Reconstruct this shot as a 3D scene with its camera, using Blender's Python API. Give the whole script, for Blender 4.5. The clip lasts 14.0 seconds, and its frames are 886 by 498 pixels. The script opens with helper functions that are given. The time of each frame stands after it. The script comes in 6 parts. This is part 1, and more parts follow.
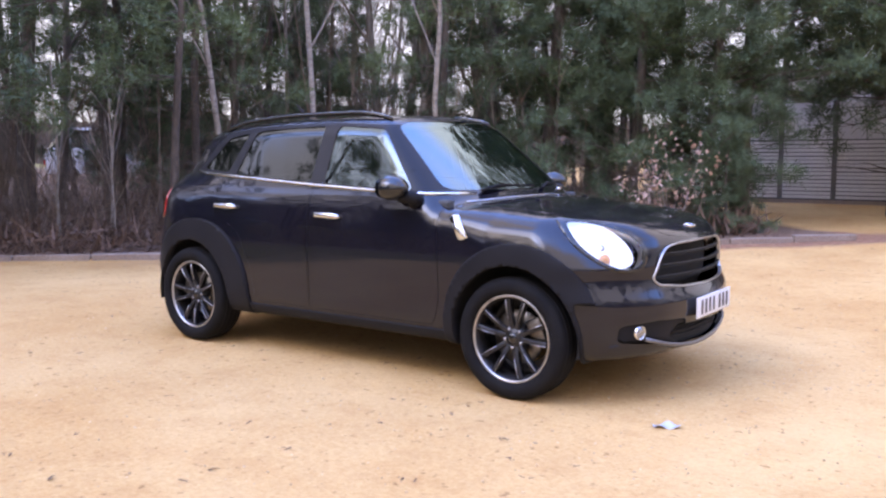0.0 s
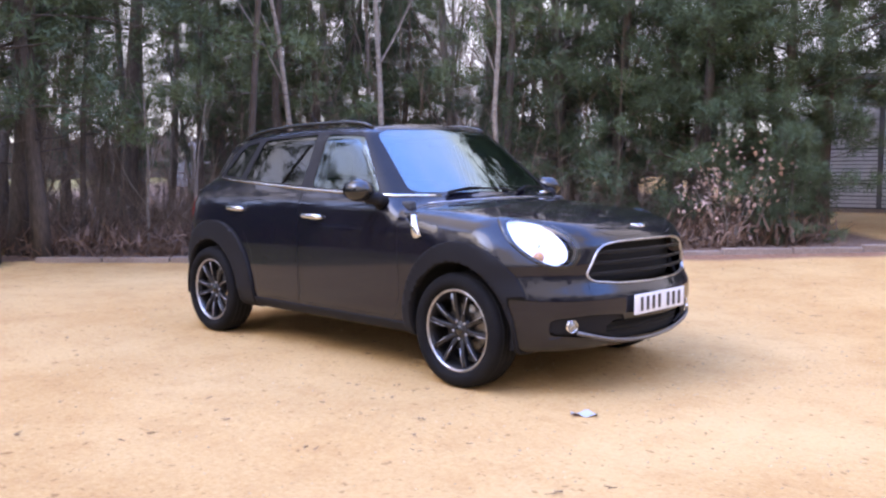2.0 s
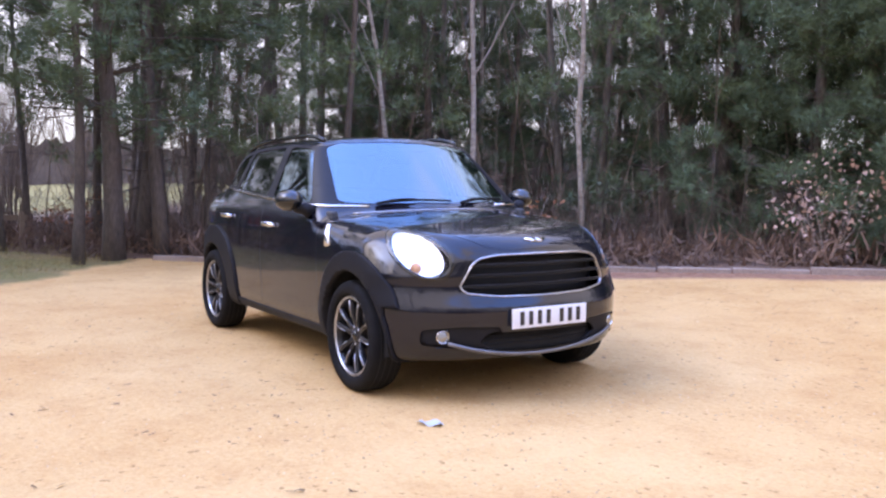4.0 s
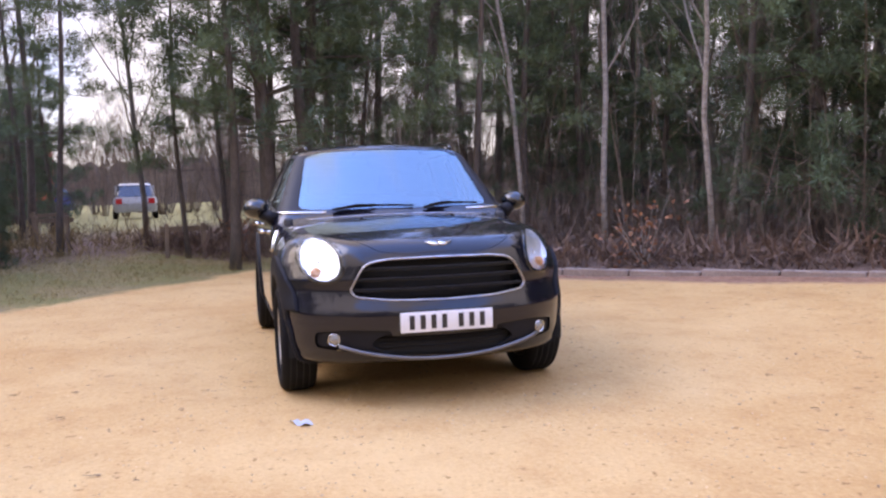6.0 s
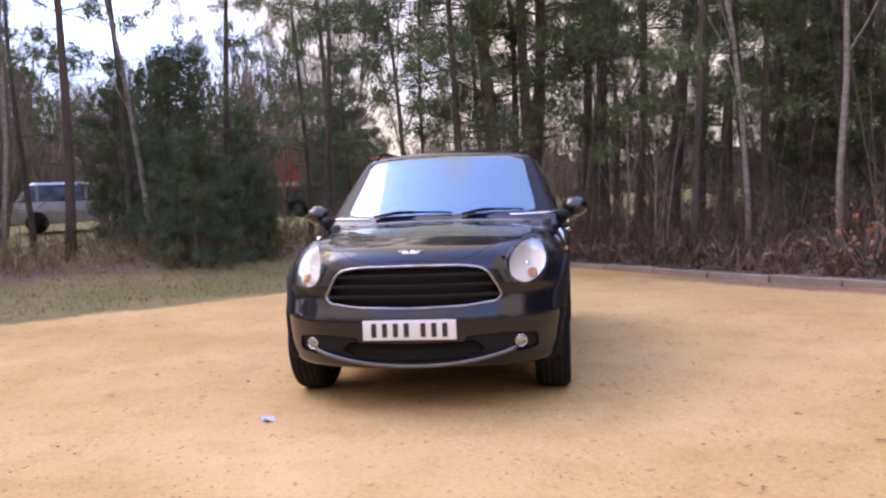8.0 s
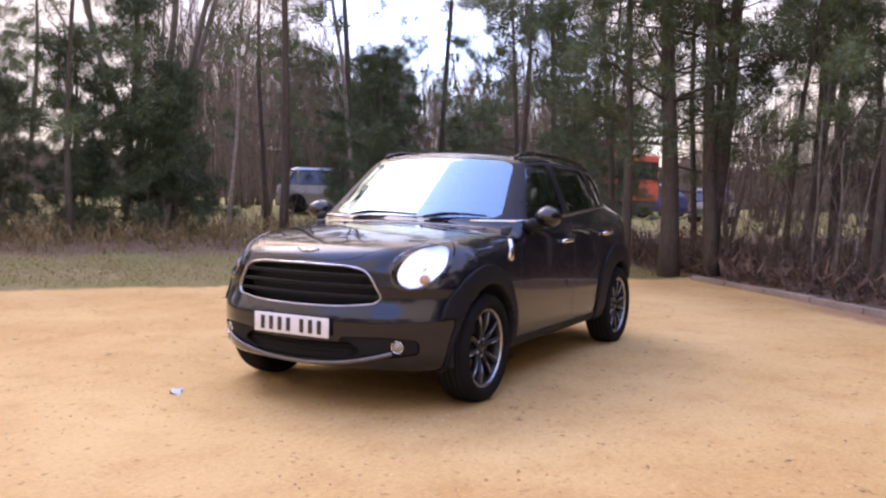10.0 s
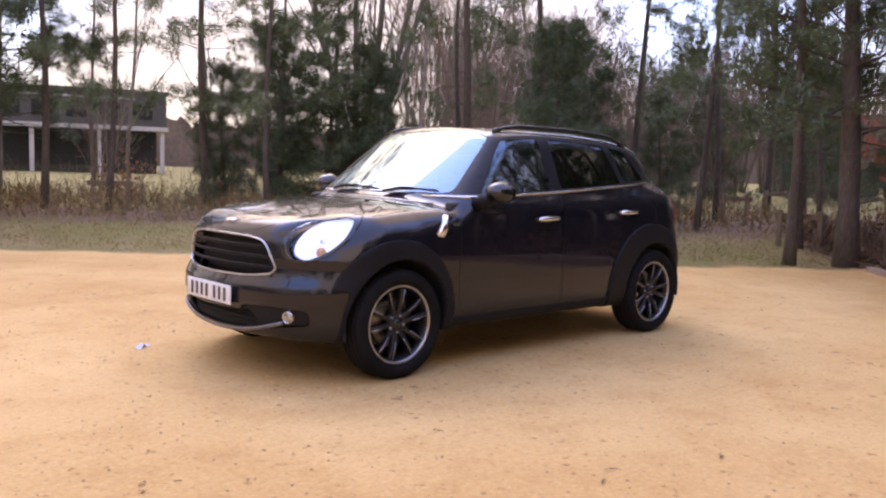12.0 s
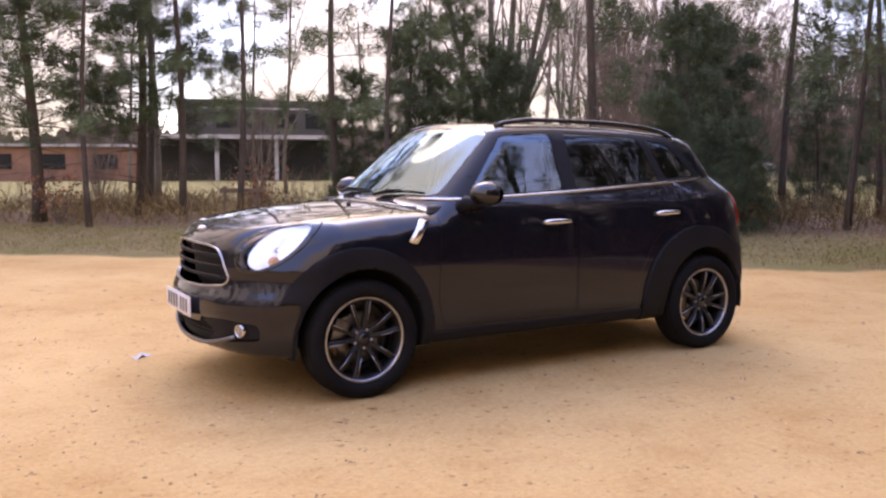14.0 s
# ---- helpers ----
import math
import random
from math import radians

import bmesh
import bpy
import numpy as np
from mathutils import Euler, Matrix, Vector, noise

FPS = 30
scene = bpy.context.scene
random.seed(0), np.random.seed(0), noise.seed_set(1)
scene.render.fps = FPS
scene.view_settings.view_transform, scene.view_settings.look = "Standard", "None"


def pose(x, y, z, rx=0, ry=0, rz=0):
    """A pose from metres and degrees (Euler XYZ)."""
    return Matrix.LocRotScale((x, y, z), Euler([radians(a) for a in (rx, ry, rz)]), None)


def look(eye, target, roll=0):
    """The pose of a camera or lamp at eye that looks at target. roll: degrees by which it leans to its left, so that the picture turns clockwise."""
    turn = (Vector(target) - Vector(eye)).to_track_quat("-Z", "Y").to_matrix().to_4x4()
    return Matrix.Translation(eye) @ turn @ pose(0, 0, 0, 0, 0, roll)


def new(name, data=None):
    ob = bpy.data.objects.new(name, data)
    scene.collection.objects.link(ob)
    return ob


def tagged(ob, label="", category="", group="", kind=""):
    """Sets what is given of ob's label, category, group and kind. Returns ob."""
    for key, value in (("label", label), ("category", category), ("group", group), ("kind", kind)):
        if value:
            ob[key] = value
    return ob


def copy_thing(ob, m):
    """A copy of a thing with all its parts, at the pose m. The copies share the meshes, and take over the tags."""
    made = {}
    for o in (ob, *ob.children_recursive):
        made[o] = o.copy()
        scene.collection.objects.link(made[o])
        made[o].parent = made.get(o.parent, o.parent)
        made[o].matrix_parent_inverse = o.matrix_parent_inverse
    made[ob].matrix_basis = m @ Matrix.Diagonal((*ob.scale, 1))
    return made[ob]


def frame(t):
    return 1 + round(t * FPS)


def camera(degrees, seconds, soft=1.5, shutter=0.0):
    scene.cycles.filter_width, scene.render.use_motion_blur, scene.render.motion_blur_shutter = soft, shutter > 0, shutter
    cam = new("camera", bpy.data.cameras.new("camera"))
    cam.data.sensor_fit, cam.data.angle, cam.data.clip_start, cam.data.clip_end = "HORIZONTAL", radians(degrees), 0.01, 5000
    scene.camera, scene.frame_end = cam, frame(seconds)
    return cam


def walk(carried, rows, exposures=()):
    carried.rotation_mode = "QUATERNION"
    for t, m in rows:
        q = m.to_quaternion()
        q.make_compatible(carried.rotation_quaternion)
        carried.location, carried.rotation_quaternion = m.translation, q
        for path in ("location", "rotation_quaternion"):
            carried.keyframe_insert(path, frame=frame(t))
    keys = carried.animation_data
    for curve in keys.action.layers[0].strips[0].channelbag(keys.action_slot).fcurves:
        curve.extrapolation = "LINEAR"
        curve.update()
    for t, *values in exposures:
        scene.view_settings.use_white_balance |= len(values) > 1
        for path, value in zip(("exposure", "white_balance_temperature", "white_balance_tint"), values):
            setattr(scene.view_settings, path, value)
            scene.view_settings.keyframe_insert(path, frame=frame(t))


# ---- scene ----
cam = camera(54.3, 14.0, soft=2.4)
PATH = [
    (0, (3.627, -4.67, 1.266), (2.461, -3.058, 1.059), 0.0),
    (0.5, (3.841, -4.681, 1.265), (2.646, -3.087, 1.088), 1.0),
    (1, (4.097, -4.649, 1.26), (2.855, -3.09, 1.098), -0.4),
    (1.5, (4.383, -4.526, 1.251), (3.045, -3.048, 1.09), -0.3),
    (2, (4.597, -4.317, 1.209), (3.203, -2.894, 1.033), -0.3),
    (2.5, (4.872, -4.064, 1.242), (3.415, -2.708, 1.047), 0.4),
    (5, (6.335, -2.2, 1.231), (4.513, -1.387, 1.098), -1.2),
    (5.5, (6.507, -1.723, 1.228), (4.63, -1.047, 1.083), -1.9),
    (6, (6.639, -1.202, 1.212), (4.709, -0.698, 1.071), -1.6),
    (6.5, (6.686, -0.684, 1.2), (4.718, -0.347, 1.092), -0.6),
    (7, (6.755, -0.174, 1.23), (4.76, -0.073, 1.115), -2.3),
    (7.5, (6.758, 0.349, 1.208), (4.766, 0.221, 1.092), -2.3),
    (8, (6.73, 0.906, 1.227), (4.757, 0.609, 1.1), -2.3),
    (8.5, (6.686, 1.464, 1.236), (4.746, 0.995, 1.111), -1.2),
    (9, (6.486, 2.01, 1.232), (4.593, 1.375, 1.112), -0.3),
    (11.5, (4.918, 4.384, 1.251), (3.457, 3.029, 1.081), 2.1),
    (12, (4.533, 4.699, 1.26), (3.181, 3.237, 1.07), 1.7),
    (12.5, (4.122, 4.893, 1.266), (2.883, 3.336, 1.067), 1.9),
    (13, (3.71, 4.938, 1.257), (2.523, 3.338, 1.083), 2.3),
    (13.5, (3.441, 5.002, 1.262), (2.343, 3.339, 1.096), 1.2),
    (14, (3.285, 5.029, 1.267), (2.271, 3.316, 1.074), 0.1),
]
walk(cam, [(t, look(eye, target, roll)) for t, eye, target, roll in PATH],
     [(0, 0.28, 7450, 19.5), (2.5, 0.28, 7450, 19.5), (5, 0.16, 7400, 18.5), (7, -0.1, 9350, 24), (9, -0.1, 9600, 24), (14, -0.1, 10300, 27)])

# ---- light ----
SUN_ELEVATION, SUN_TURN, CLOUD = 42.0, 205.0, 8.0
world = bpy.data.worlds.new("overcast_sky")
scene.world = world
world.use_nodes = True
_n, _l = world.node_tree.nodes, world.node_tree.links
_n.clear()
_sky = _n.new("ShaderNodeTexSky")
_sky.sky_type, _sky.sun_disc = "NISHITA", False
_sky.sun_elevation, _sky.sun_rotation = radians(SUN_ELEVATION), radians(SUN_TURN)
_sky.air_density, _sky.dust_density, _sky.ozone_density = 1.0, 0.6, 3.0
_pale = _n.new("ShaderNodeHueSaturation")
_pale.inputs["Saturation"].default_value = 1.1
_place = _n.new("ShaderNodeTexCoord")
_cloud = _n.new("ShaderNodeTexNoise")
_cloud.inputs["Scale"].default_value = 1.6
_cloud.inputs["Detail"].default_value = 5.0
_l.new(_place.outputs["Generated"], _cloud.inputs["Vector"])
_split = _n.new("ShaderNodeSeparateXYZ")
_l.new(_place.outputs["Generated"], _split.inputs[0])
_cover = _n.new("ShaderNodeMath")
_cover.operation = "MULTIPLY_ADD"
_l.new(_split.outputs[2], _cover.inputs[0])
_cover.inputs[1].default_value = -0.27
_l.new(_cloud.outputs["Fac"], _cover.inputs[2])
_ramp = _n.new("ShaderNodeMapRange")
_ramp.interpolation_type = "SMOOTHSTEP"
_ramp.inputs["From Min"].default_value, _ramp.inputs["From Max"].default_value = 0.16, 0.38
_ramp.inputs["To Min"].default_value, _ramp.inputs["To Max"].default_value = 0.22, 0.97
_l.new(_cover.outputs[0], _ramp.inputs["Value"])
_lit = _n.new("ShaderNodeMixRGB")
_rise = _n.new("ShaderNodeMapRange")
_rise.inputs["From Min"].default_value, _rise.inputs["From Max"].default_value = 0.02, 0.85
_rise.inputs["To Min"].default_value, _rise.inputs["To Max"].default_value = CLOUD, CLOUD * 2.2
_l.new(_split.outputs[2], _rise.inputs["Value"])
_white = _n.new("ShaderNodeMixRGB")
_white.blend_type = "MULTIPLY"
_white.inputs[0].default_value = 1.0
_white.inputs[2].default_value = (0.97, 0.97, 1.05, 1)
_l.new(_rise.outputs[0], _white.inputs[1])
_l.new(_white.outputs[0], _lit.inputs[2])
_gain = _n.new("ShaderNodeMixRGB")
_gain.blend_type = "MULTIPLY"
_gain.inputs[0].default_value = 1.0
_gain.inputs[2].default_value = (8.6, 12.0, 18.4, 1)
_bg = _n.new("ShaderNodeBackground")
_bg.inputs["Strength"].default_value = 0.12
_out = _n.new("ShaderNodeOutputWorld")
_l.new(_sky.outputs[0], _pale.inputs["Color"])
_l.new(_pale.outputs[0], _gain.inputs[1])
_l.new(_ramp.outputs[0], _lit.inputs[0])
_l.new(_gain.outputs[0], _lit.inputs[1])
_l.new(_lit.outputs[0], _bg.inputs["Color"])
_l.new(_bg.outputs[0], _out.inputs["Surface"])
sun = new("sun", bpy.data.lights.new("sun", "SUN"))
sun.data.energy, sun.data.angle, sun.data.color = 1.0, radians(40), (1.0, 0.95, 0.88)
_a, _e = radians(SUN_TURN), radians(SUN_ELEVATION)
sun.matrix_world = look((math.sin(_a) * math.cos(_e) * 30, math.cos(_a) * math.cos(_e) * 30, math.sin(_e) * 30), (0, 0, 0))


# ---- materials ----
def material(name, color, rough=0.6, metal=0.0, tint=None, scale=6.0, fine=60.0, bump=0.0, coat=0.0, island=0.0, rough_var=0.0, spec=None, emit=0.0, stretch=(1, 1, 1), low=0.35, high=0.65):
    """A procedural surface: a base colour that wanders to tint at two scales, with relief of the finer one."""
    m = bpy.data.materials.new(name)
    m.use_nodes = True
    n, l = m.node_tree.nodes, m.node_tree.links
    b = n["Principled BSDF"]
    b.inputs["Roughness"].default_value, b.inputs["Metallic"].default_value = rough, metal
    b.inputs["Coat Weight"].default_value, b.inputs["Coat Roughness"].default_value = coat, 0.03
    if spec is not None:
        b.inputs["Specular IOR Level"].default_value = spec
    if emit:
        b.inputs["Emission Color"].default_value, b.inputs["Emission Strength"].default_value = (*color, 1), emit
    b.inputs["Base Color"].default_value = (*color, 1)
    place = n.new("ShaderNodeTexCoord")
    spread = n.new("ShaderNodeMapping")
    spread.inputs["Scale"].default_value = stretch
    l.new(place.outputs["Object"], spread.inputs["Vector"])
    big, small = n.new("ShaderNodeTexNoise"), n.new("ShaderNodeTexNoise")
    big.inputs["Scale"].default_value, small.inputs["Scale"].default_value = scale, fine
    big.inputs["Detail"].default_value, small.inputs["Detail"].default_value = 4.0, 3.0
    for t in (big, small):
        l.new(spread.outputs[0], t.inputs["Vector"])
    if tint is not None:
        add = n.new("ShaderNodeMath")
        add.operation = "MULTIPLY_ADD"
        l.new(small.outputs["Fac"], add.inputs[0])
        add.inputs[1].default_value = 0.5
        half = n.new("ShaderNodeMath")
        half.operation = "MULTIPLY"
        half.inputs[1].default_value = 0.5
        l.new(big.outputs["Fac"], half.inputs[0])
        l.new(half.outputs[0], add.inputs[2])
        ramp = n.new("ShaderNodeValToRGB")
        ramp.color_ramp.elements[0].position, ramp.color_ramp.elements[1].position = low, high
        ramp.color_ramp.elements[0].color, ramp.color_ramp.elements[1].color = (*color, 1), (*tint, 1)
        l.new(add.outputs[0], ramp.inputs[0])
        last = ramp.outputs[0]
        if island:
            geo, hsv, span = n.new("ShaderNodeNewGeometry"), n.new("ShaderNodeHueSaturation"), n.new("ShaderNodeMapRange")
            span.inputs["To Min"].default_value, span.inputs["To Max"].default_value = 1 - island, 1 + island
            l.new(geo.outputs["Random Per Island"], span.inputs["Value"])
            l.new(span.outputs[0], hsv.inputs["Value"])
            l.new(last, hsv.inputs["Color"])
            last = hsv.outputs[0]
        l.new(last, b.inputs["Base Color"])
    if rough_var:
        r = n.new("ShaderNodeMapRange")
        r.inputs["To Min"].default_value, r.inputs["To Max"].default_value = max(0.0, rough - rough_var), rough + rough_var
        l.new(big.outputs["Fac"], r.inputs["Value"])
        l.new(r.outputs[0], b.inputs["Roughness"])
    if bump:
        k = n.new("ShaderNodeBump")
        k.inputs["Strength"].default_value, k.inputs["Distance"].default_value = min(1.0, bump * 20), bump
        l.new(small.outputs["Fac"], k.inputs["Height"])
        l.new(k.outputs[0], b.inputs["Normal"])
    return m


def glass(name, tint, clear, bend=1.7, coat=(1, 1, 1)):
    """A tinted pane: it lets through the share clear of the light, coloured tint, and mirrors by Fresnel."""
    m = bpy.data.materials.new(name)
    m.use_nodes = True
    n, l = m.node_tree.nodes, m.node_tree.links
    n.clear()
    see, gloss, mix, f, out = n.new("ShaderNodeBsdfTransparent"), n.new("ShaderNodeBsdfGlossy"), n.new("ShaderNodeMixShader"), n.new("ShaderNodeFresnel"), n.new("ShaderNodeOutputMaterial")
    see.inputs[0].default_value = (*(c * clear for c in tint), 1)
    gloss.inputs["Roughness"].default_value, gloss.inputs["Color"].default_value = 0.0, (*coat, 1)
    f.inputs["IOR"].default_value = bend
    l.new(f.outputs[0], mix.inputs[0])
    l.new(see.outputs[0], mix.inputs[1])
    l.new(gloss.outputs[0], mix.inputs[2])
    l.new(mix.outputs[0], out.inputs["Surface"])
    return m


PAINT = material("black_metallic_paint", (0.0045, 0.0042, 0.0085), 0.32, 0.0, (0.0075, 0.007, 0.0125), 3.0, 900.0, coat=1.0, spec=0.06)
PAINT.node_tree.nodes["Principled BSDF"].inputs["Coat IOR"].default_value = 1.5
PIANO = material("piano_black", (0.006, 0.006, 0.007), 0.12, 0.0, (0.009, 0.009, 0.010), 4.0, 90.0, coat=0.8, spec=0.1)
PIANO.node_tree.nodes["Principled BSDF"].inputs["Coat IOR"].default_value = 1.7
PLASTIC = material("black_moulded_plastic", (0.010, 0.010, 0.0125), 0.55, 0.0, (0.016, 0.016, 0.019), 5.0, 500.0, bump=0.0006, rough_var=0.08, spec=0.14)
VOID = material("black_liner", (0.006, 0.006, 0.006), 0.9, 0.0, (0.010, 0.010, 0.010), 5.0, 80.0)
CHROME = material("bright_chrome", (0.82, 0.82, 0.83), 0.10, 1.0, (0.75, 0.76, 0.78), 5.0, 80.0)
ALLOY = material("machined_alloy", (0.62, 0.62, 0.64), 0.30, 1.0, (0.34, 0.34, 0.37), 14.0, 120.0)
GUNMETAL = material("dark_grey_alloy", (0.016, 0.016, 0.019), 0.32, 0.35, (0.028, 0.028, 0.032), 8.0, 200.0)
SATIN = material("satin_silver_trim", (0.16, 0.16, 0.18), 0.38, 0.8, (0.22, 0.22, 0.24), 8.0, 200.0)
TRIM_CLOTH = material("pale_pillar_lining", (0.50, 0.50, 0.51), 0.8, 0.0, (0.42, 0.42, 0.43), 8.0, 200.0)
DISC = material("brake_steel", (0.30, 0.29, 0.28), 0.4, 0.9, (0.18, 0.15, 0.13), 12.0, 90.0)
RUBBER = material("tyre_rubber", (0.008, 0.008, 0.0095), 0.75, 0.0, (0.015, 0.014, 0.014), 9.0, 150.0, bump=0.001, spec=0.08)
LAMPGLASS = glass("lamp_glass", (1.0, 1.0, 1.0), 1.0, 1.35)
REFLECTOR = material("lamp_reflector", (0.97, 0.97, 0.97), 0.36, 1.0, (0.95, 0.95, 0.96), 5.0, 40.0)
FOGLENS = material("fog_lamp_lens", (0.42, 0.43, 0.45), 0.25, 0.7, (0.25, 0.26, 0.28), 20.0, 60.0, coat=1.0)
AMBER = material("amber_lens", (0.90, 0.42, 0.18), 0.3, 0.0, (0.95, 0.52, 0.26), 20.0, 90.0)
RED_LENS = material("red_lens", (0.35, 0.012, 0.015), 0.12, 0.0, (0.5, 0.03, 0.03), 20.0, 90.0, coat=0.8)
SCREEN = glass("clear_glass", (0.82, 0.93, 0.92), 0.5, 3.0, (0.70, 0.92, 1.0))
PRIVACY = glass("privacy_glass", (0.5, 0.52, 0.55), 0.06, 1.62, (0.9, 0.97, 1.0))
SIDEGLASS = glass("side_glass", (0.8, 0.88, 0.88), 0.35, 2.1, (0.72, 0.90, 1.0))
PLATE = material("white_plate", (0.80, 0.80, 0.82), 0.35, 0.0, (0.72, 0.72, 0.74), 20.0, 200.0)
INK = material("plate_black", (0.015, 0.015, 0.015), 0.4, 0.0, (0.03, 0.03, 0.03), 20.0, 200.0)
SEAT = material("dark_leather", (0.025, 0.024, 0.024), 0.5, 0.0, (0.045, 0.043, 0.042), 6.0, 180.0, bump=0.001)
DASH = material("dashboard_plastic", (0.02, 0.02, 0.021), 0.6, 0.0, (0.035, 0.034, 0.034), 6.0, 300.0, bump=0.0006)

CONCRETE = material("kerb_concrete", (0.22, 0.165, 0.13), 0.9, 0.0, (0.36, 0.28, 0.23), 2.0, 40.0, bump=0.006)
PINE_BARK = material("pine_bark", (0.058, 0.048, 0.042), 0.95, 0.0, (0.135, 0.108, 0.090), 3.0, 30.0, bump=0.02, stretch=(1, 1, 0.3))
GREY_BARK = material("grey_bark", (0.11, 0.095, 0.08), 0.95, 0.0, (0.22, 0.19, 0.165), 3.0, 30.0, bump=0.01, stretch=(1, 1, 0.3))
PALE_BARK = material("birch_bark", (0.16, 0.135, 0.115), 0.9, 0.0, (0.36, 0.32, 0.28), 6.0, 22.0, bump=0.006, stretch=(1, 1, 2.5))
TWIG = material("brown_twigs", (0.100, 0.076, 0.060), 0.95, 0.0, (0.205, 0.155, 0.120), 2.0, 30.0, island=0.35)
SHRUB_BARK = material("shrub_bark", (0.115, 0.088, 0.068), 0.95, 0.0, (0.23, 0.174, 0.136), 1.5, 20.0, island=0.3)
BRACKEN = material("dead_bracken", (0.10, 0.062, 0.046), 0.9, 0.0, (0.21, 0.135, 0.098), 1.0, 15.0, island=0.4)
STRAW = material("dry_straw_grass", (0.17, 0.115, 0.05), 0.9, 0.0, (0.30, 0.21, 0.10), 1.0, 15.0, island=0.35)
NEEDLES = material("pine_needles", (0.058, 0.088, 0.042), 0.7, 0.0, (0.135, 0.186, 0.084), 0.7, 9.0, island=0.4)
DARK_NEEDLES = material("dark_conifer_needles", (0.034, 0.057, 0.031), 0.7, 0.0, (0.095, 0.142, 0.068), 0.8, 9.0, island=0.4)
DRY_LEAF = material("dry_leaves", (0.22, 0.085, 0.04), 0.8, 0.0, (0.36, 0.17, 0.09), 3.0, 30.0, island=0.35)
BLADE = material("grass_blades", (0.19, 0.148, 0.048), 0.85, 0.0, (0.33, 0.245, 0.10), 0.8, 12.0, island=0.35)
WOODS = material("far_woods", (0.085, 0.068, 0.06), 1.0, 0.0, (0.17, 0.135, 0.115), 0.25, 2.5, stretch=(1, 1, 0.55))
FENCE_POST = material("dark_fence_post", (0.10, 0.10, 0.105), 0.85, 0.0, (0.16, 0.155, 0.155), 2.0, 30.0, bump=0.003)
PILLAR = material("satin_black_pillar", (0.008, 0.008, 0.011), 0.42, 0.0, (0.012, 0.012, 0.016), 4.0, 200.0, spec=0.25)
SLAT = material("weathered_fence_wood", (0.58, 0.57, 0.57), 0.85, 0.0, (0.70, 0.69, 0.69), 2.0, 30.0, bump=0.004)
WALL_GREY = material("grey_render", (0.52, 0.52, 0.54), 0.85, 0.0, (0.60, 0.60, 0.62), 0.6, 20.0)
BRICK = material("brown_brick", (0.20, 0.105, 0.075), 0.9, 0.0, (0.30, 0.165, 0.12), 1.2, 16.0)
VAN_WHITE = material("white_vehicle_paint", (0.70, 0.70, 0.72), 0.35, 0.0, (0.62, 0.62, 0.64), 0.8, 12.0, coat=0.5)
CLAD = material("dark_cladding", (0.045, 0.047, 0.052), 0.6, 0.0, (0.065, 0.067, 0.072), 0.5, 8.0)
WHITE = material("white_painted_metal", (0.36, 0.36, 0.37), 0.5, 0.0, (0.45, 0.45, 0.46), 0.8, 12.0)
OFFICE_GLASS = material("dark_window_glass", (0.02, 0.022, 0.025), 0.08, 0.0, (0.03, 0.032, 0.036), 0.5, 8.0, coat=0.5)
RED_PAINT = material("red_vehicle_paint", (0.50, 0.07, 0.045), 0.45, 0.0, (0.60, 0.13, 0.08), 0.6, 8.0)
SILVER = material("silver_vehicle_paint", (0.36, 0.37, 0.39), 0.35, 0.4, (0.30, 0.31, 0.32), 0.6, 8.0, coat=0.6)
BLUE = material("blue_vehicle_paint", (0.02, 0.03, 0.14), 0.35, 0.1, (0.03, 0.05, 0.18), 0.6, 8.0, coat=0.6)
PALE_LEAF = material("pale_dry_leaves", (0.30, 0.19, 0.15), 0.8, 0.0, (0.48, 0.34, 0.28), 3.0, 30.0, island=0.3)
CHIP = material("brown_bark_chips", (0.11, 0.062, 0.03), 0.9, 0.0, (0.24, 0.14, 0.075), 3.0, 40.0, island=0.4)
STONE = material("sandy_stone", (0.36, 0.23, 0.115), 0.95, 0.0, (0.62, 0.44, 0.25), 3.0, 60.0, island=0.35)
COWL_SHEEN = material("painted_cowl_sheen", (0.42, 0.43, 0.45), 0.25, 0.8, (0.34, 0.35, 0.37), 5.0, 60.0)
STAKE_WOOD = material("stake_timber", (0.16, 0.115, 0.08), 0.9, 0.0, (0.26, 0.19, 0.14), 3.0, 30.0, bump=0.006)
PAPER = material("blue_white_paper", (0.48, 0.49, 0.52), 0.7, 0.0, (0.40, 0.43, 0.48), 14.0, 90.0)


# ---- building blocks ----
def finish(name, mesh, mat, parent=None, label="", flat=False):
    mesh.materials.append(mat)
    if not flat:
        mesh.shade_smooth()
    ob = new(name, mesh)
    if parent is not None:
        ob.parent = parent
        ob.matrix_parent_inverse = Matrix.Identity(4)
    if label:
        tagged(ob, label)
    return ob


def part(name, bm, mat, parent=None, label="", flat=False):
    mesh = bpy.data.meshes.new(name)
    bm.to_mesh(mesh)
    bm.free()
    return finish(name, mesh, mat, parent, label, flat)


def solid(name, verts, faces, mat, parent=None, label="", flat=False):
    mesh = bpy.data.meshes.new(name)
    mesh.from_pydata([tuple(v) for v in verts], [], faces)
    mesh.update()
    return finish(name, mesh, mat, parent, label, flat)


def thing(name, label, category, group="", at=(0, 0, 0), turn=0.0):
    ob = new(name)
    ob.empty_display_size = 0.2
    ob.matrix_world = pose(*at, 0, 0, turn)
    return tagged(ob, label, category, group)


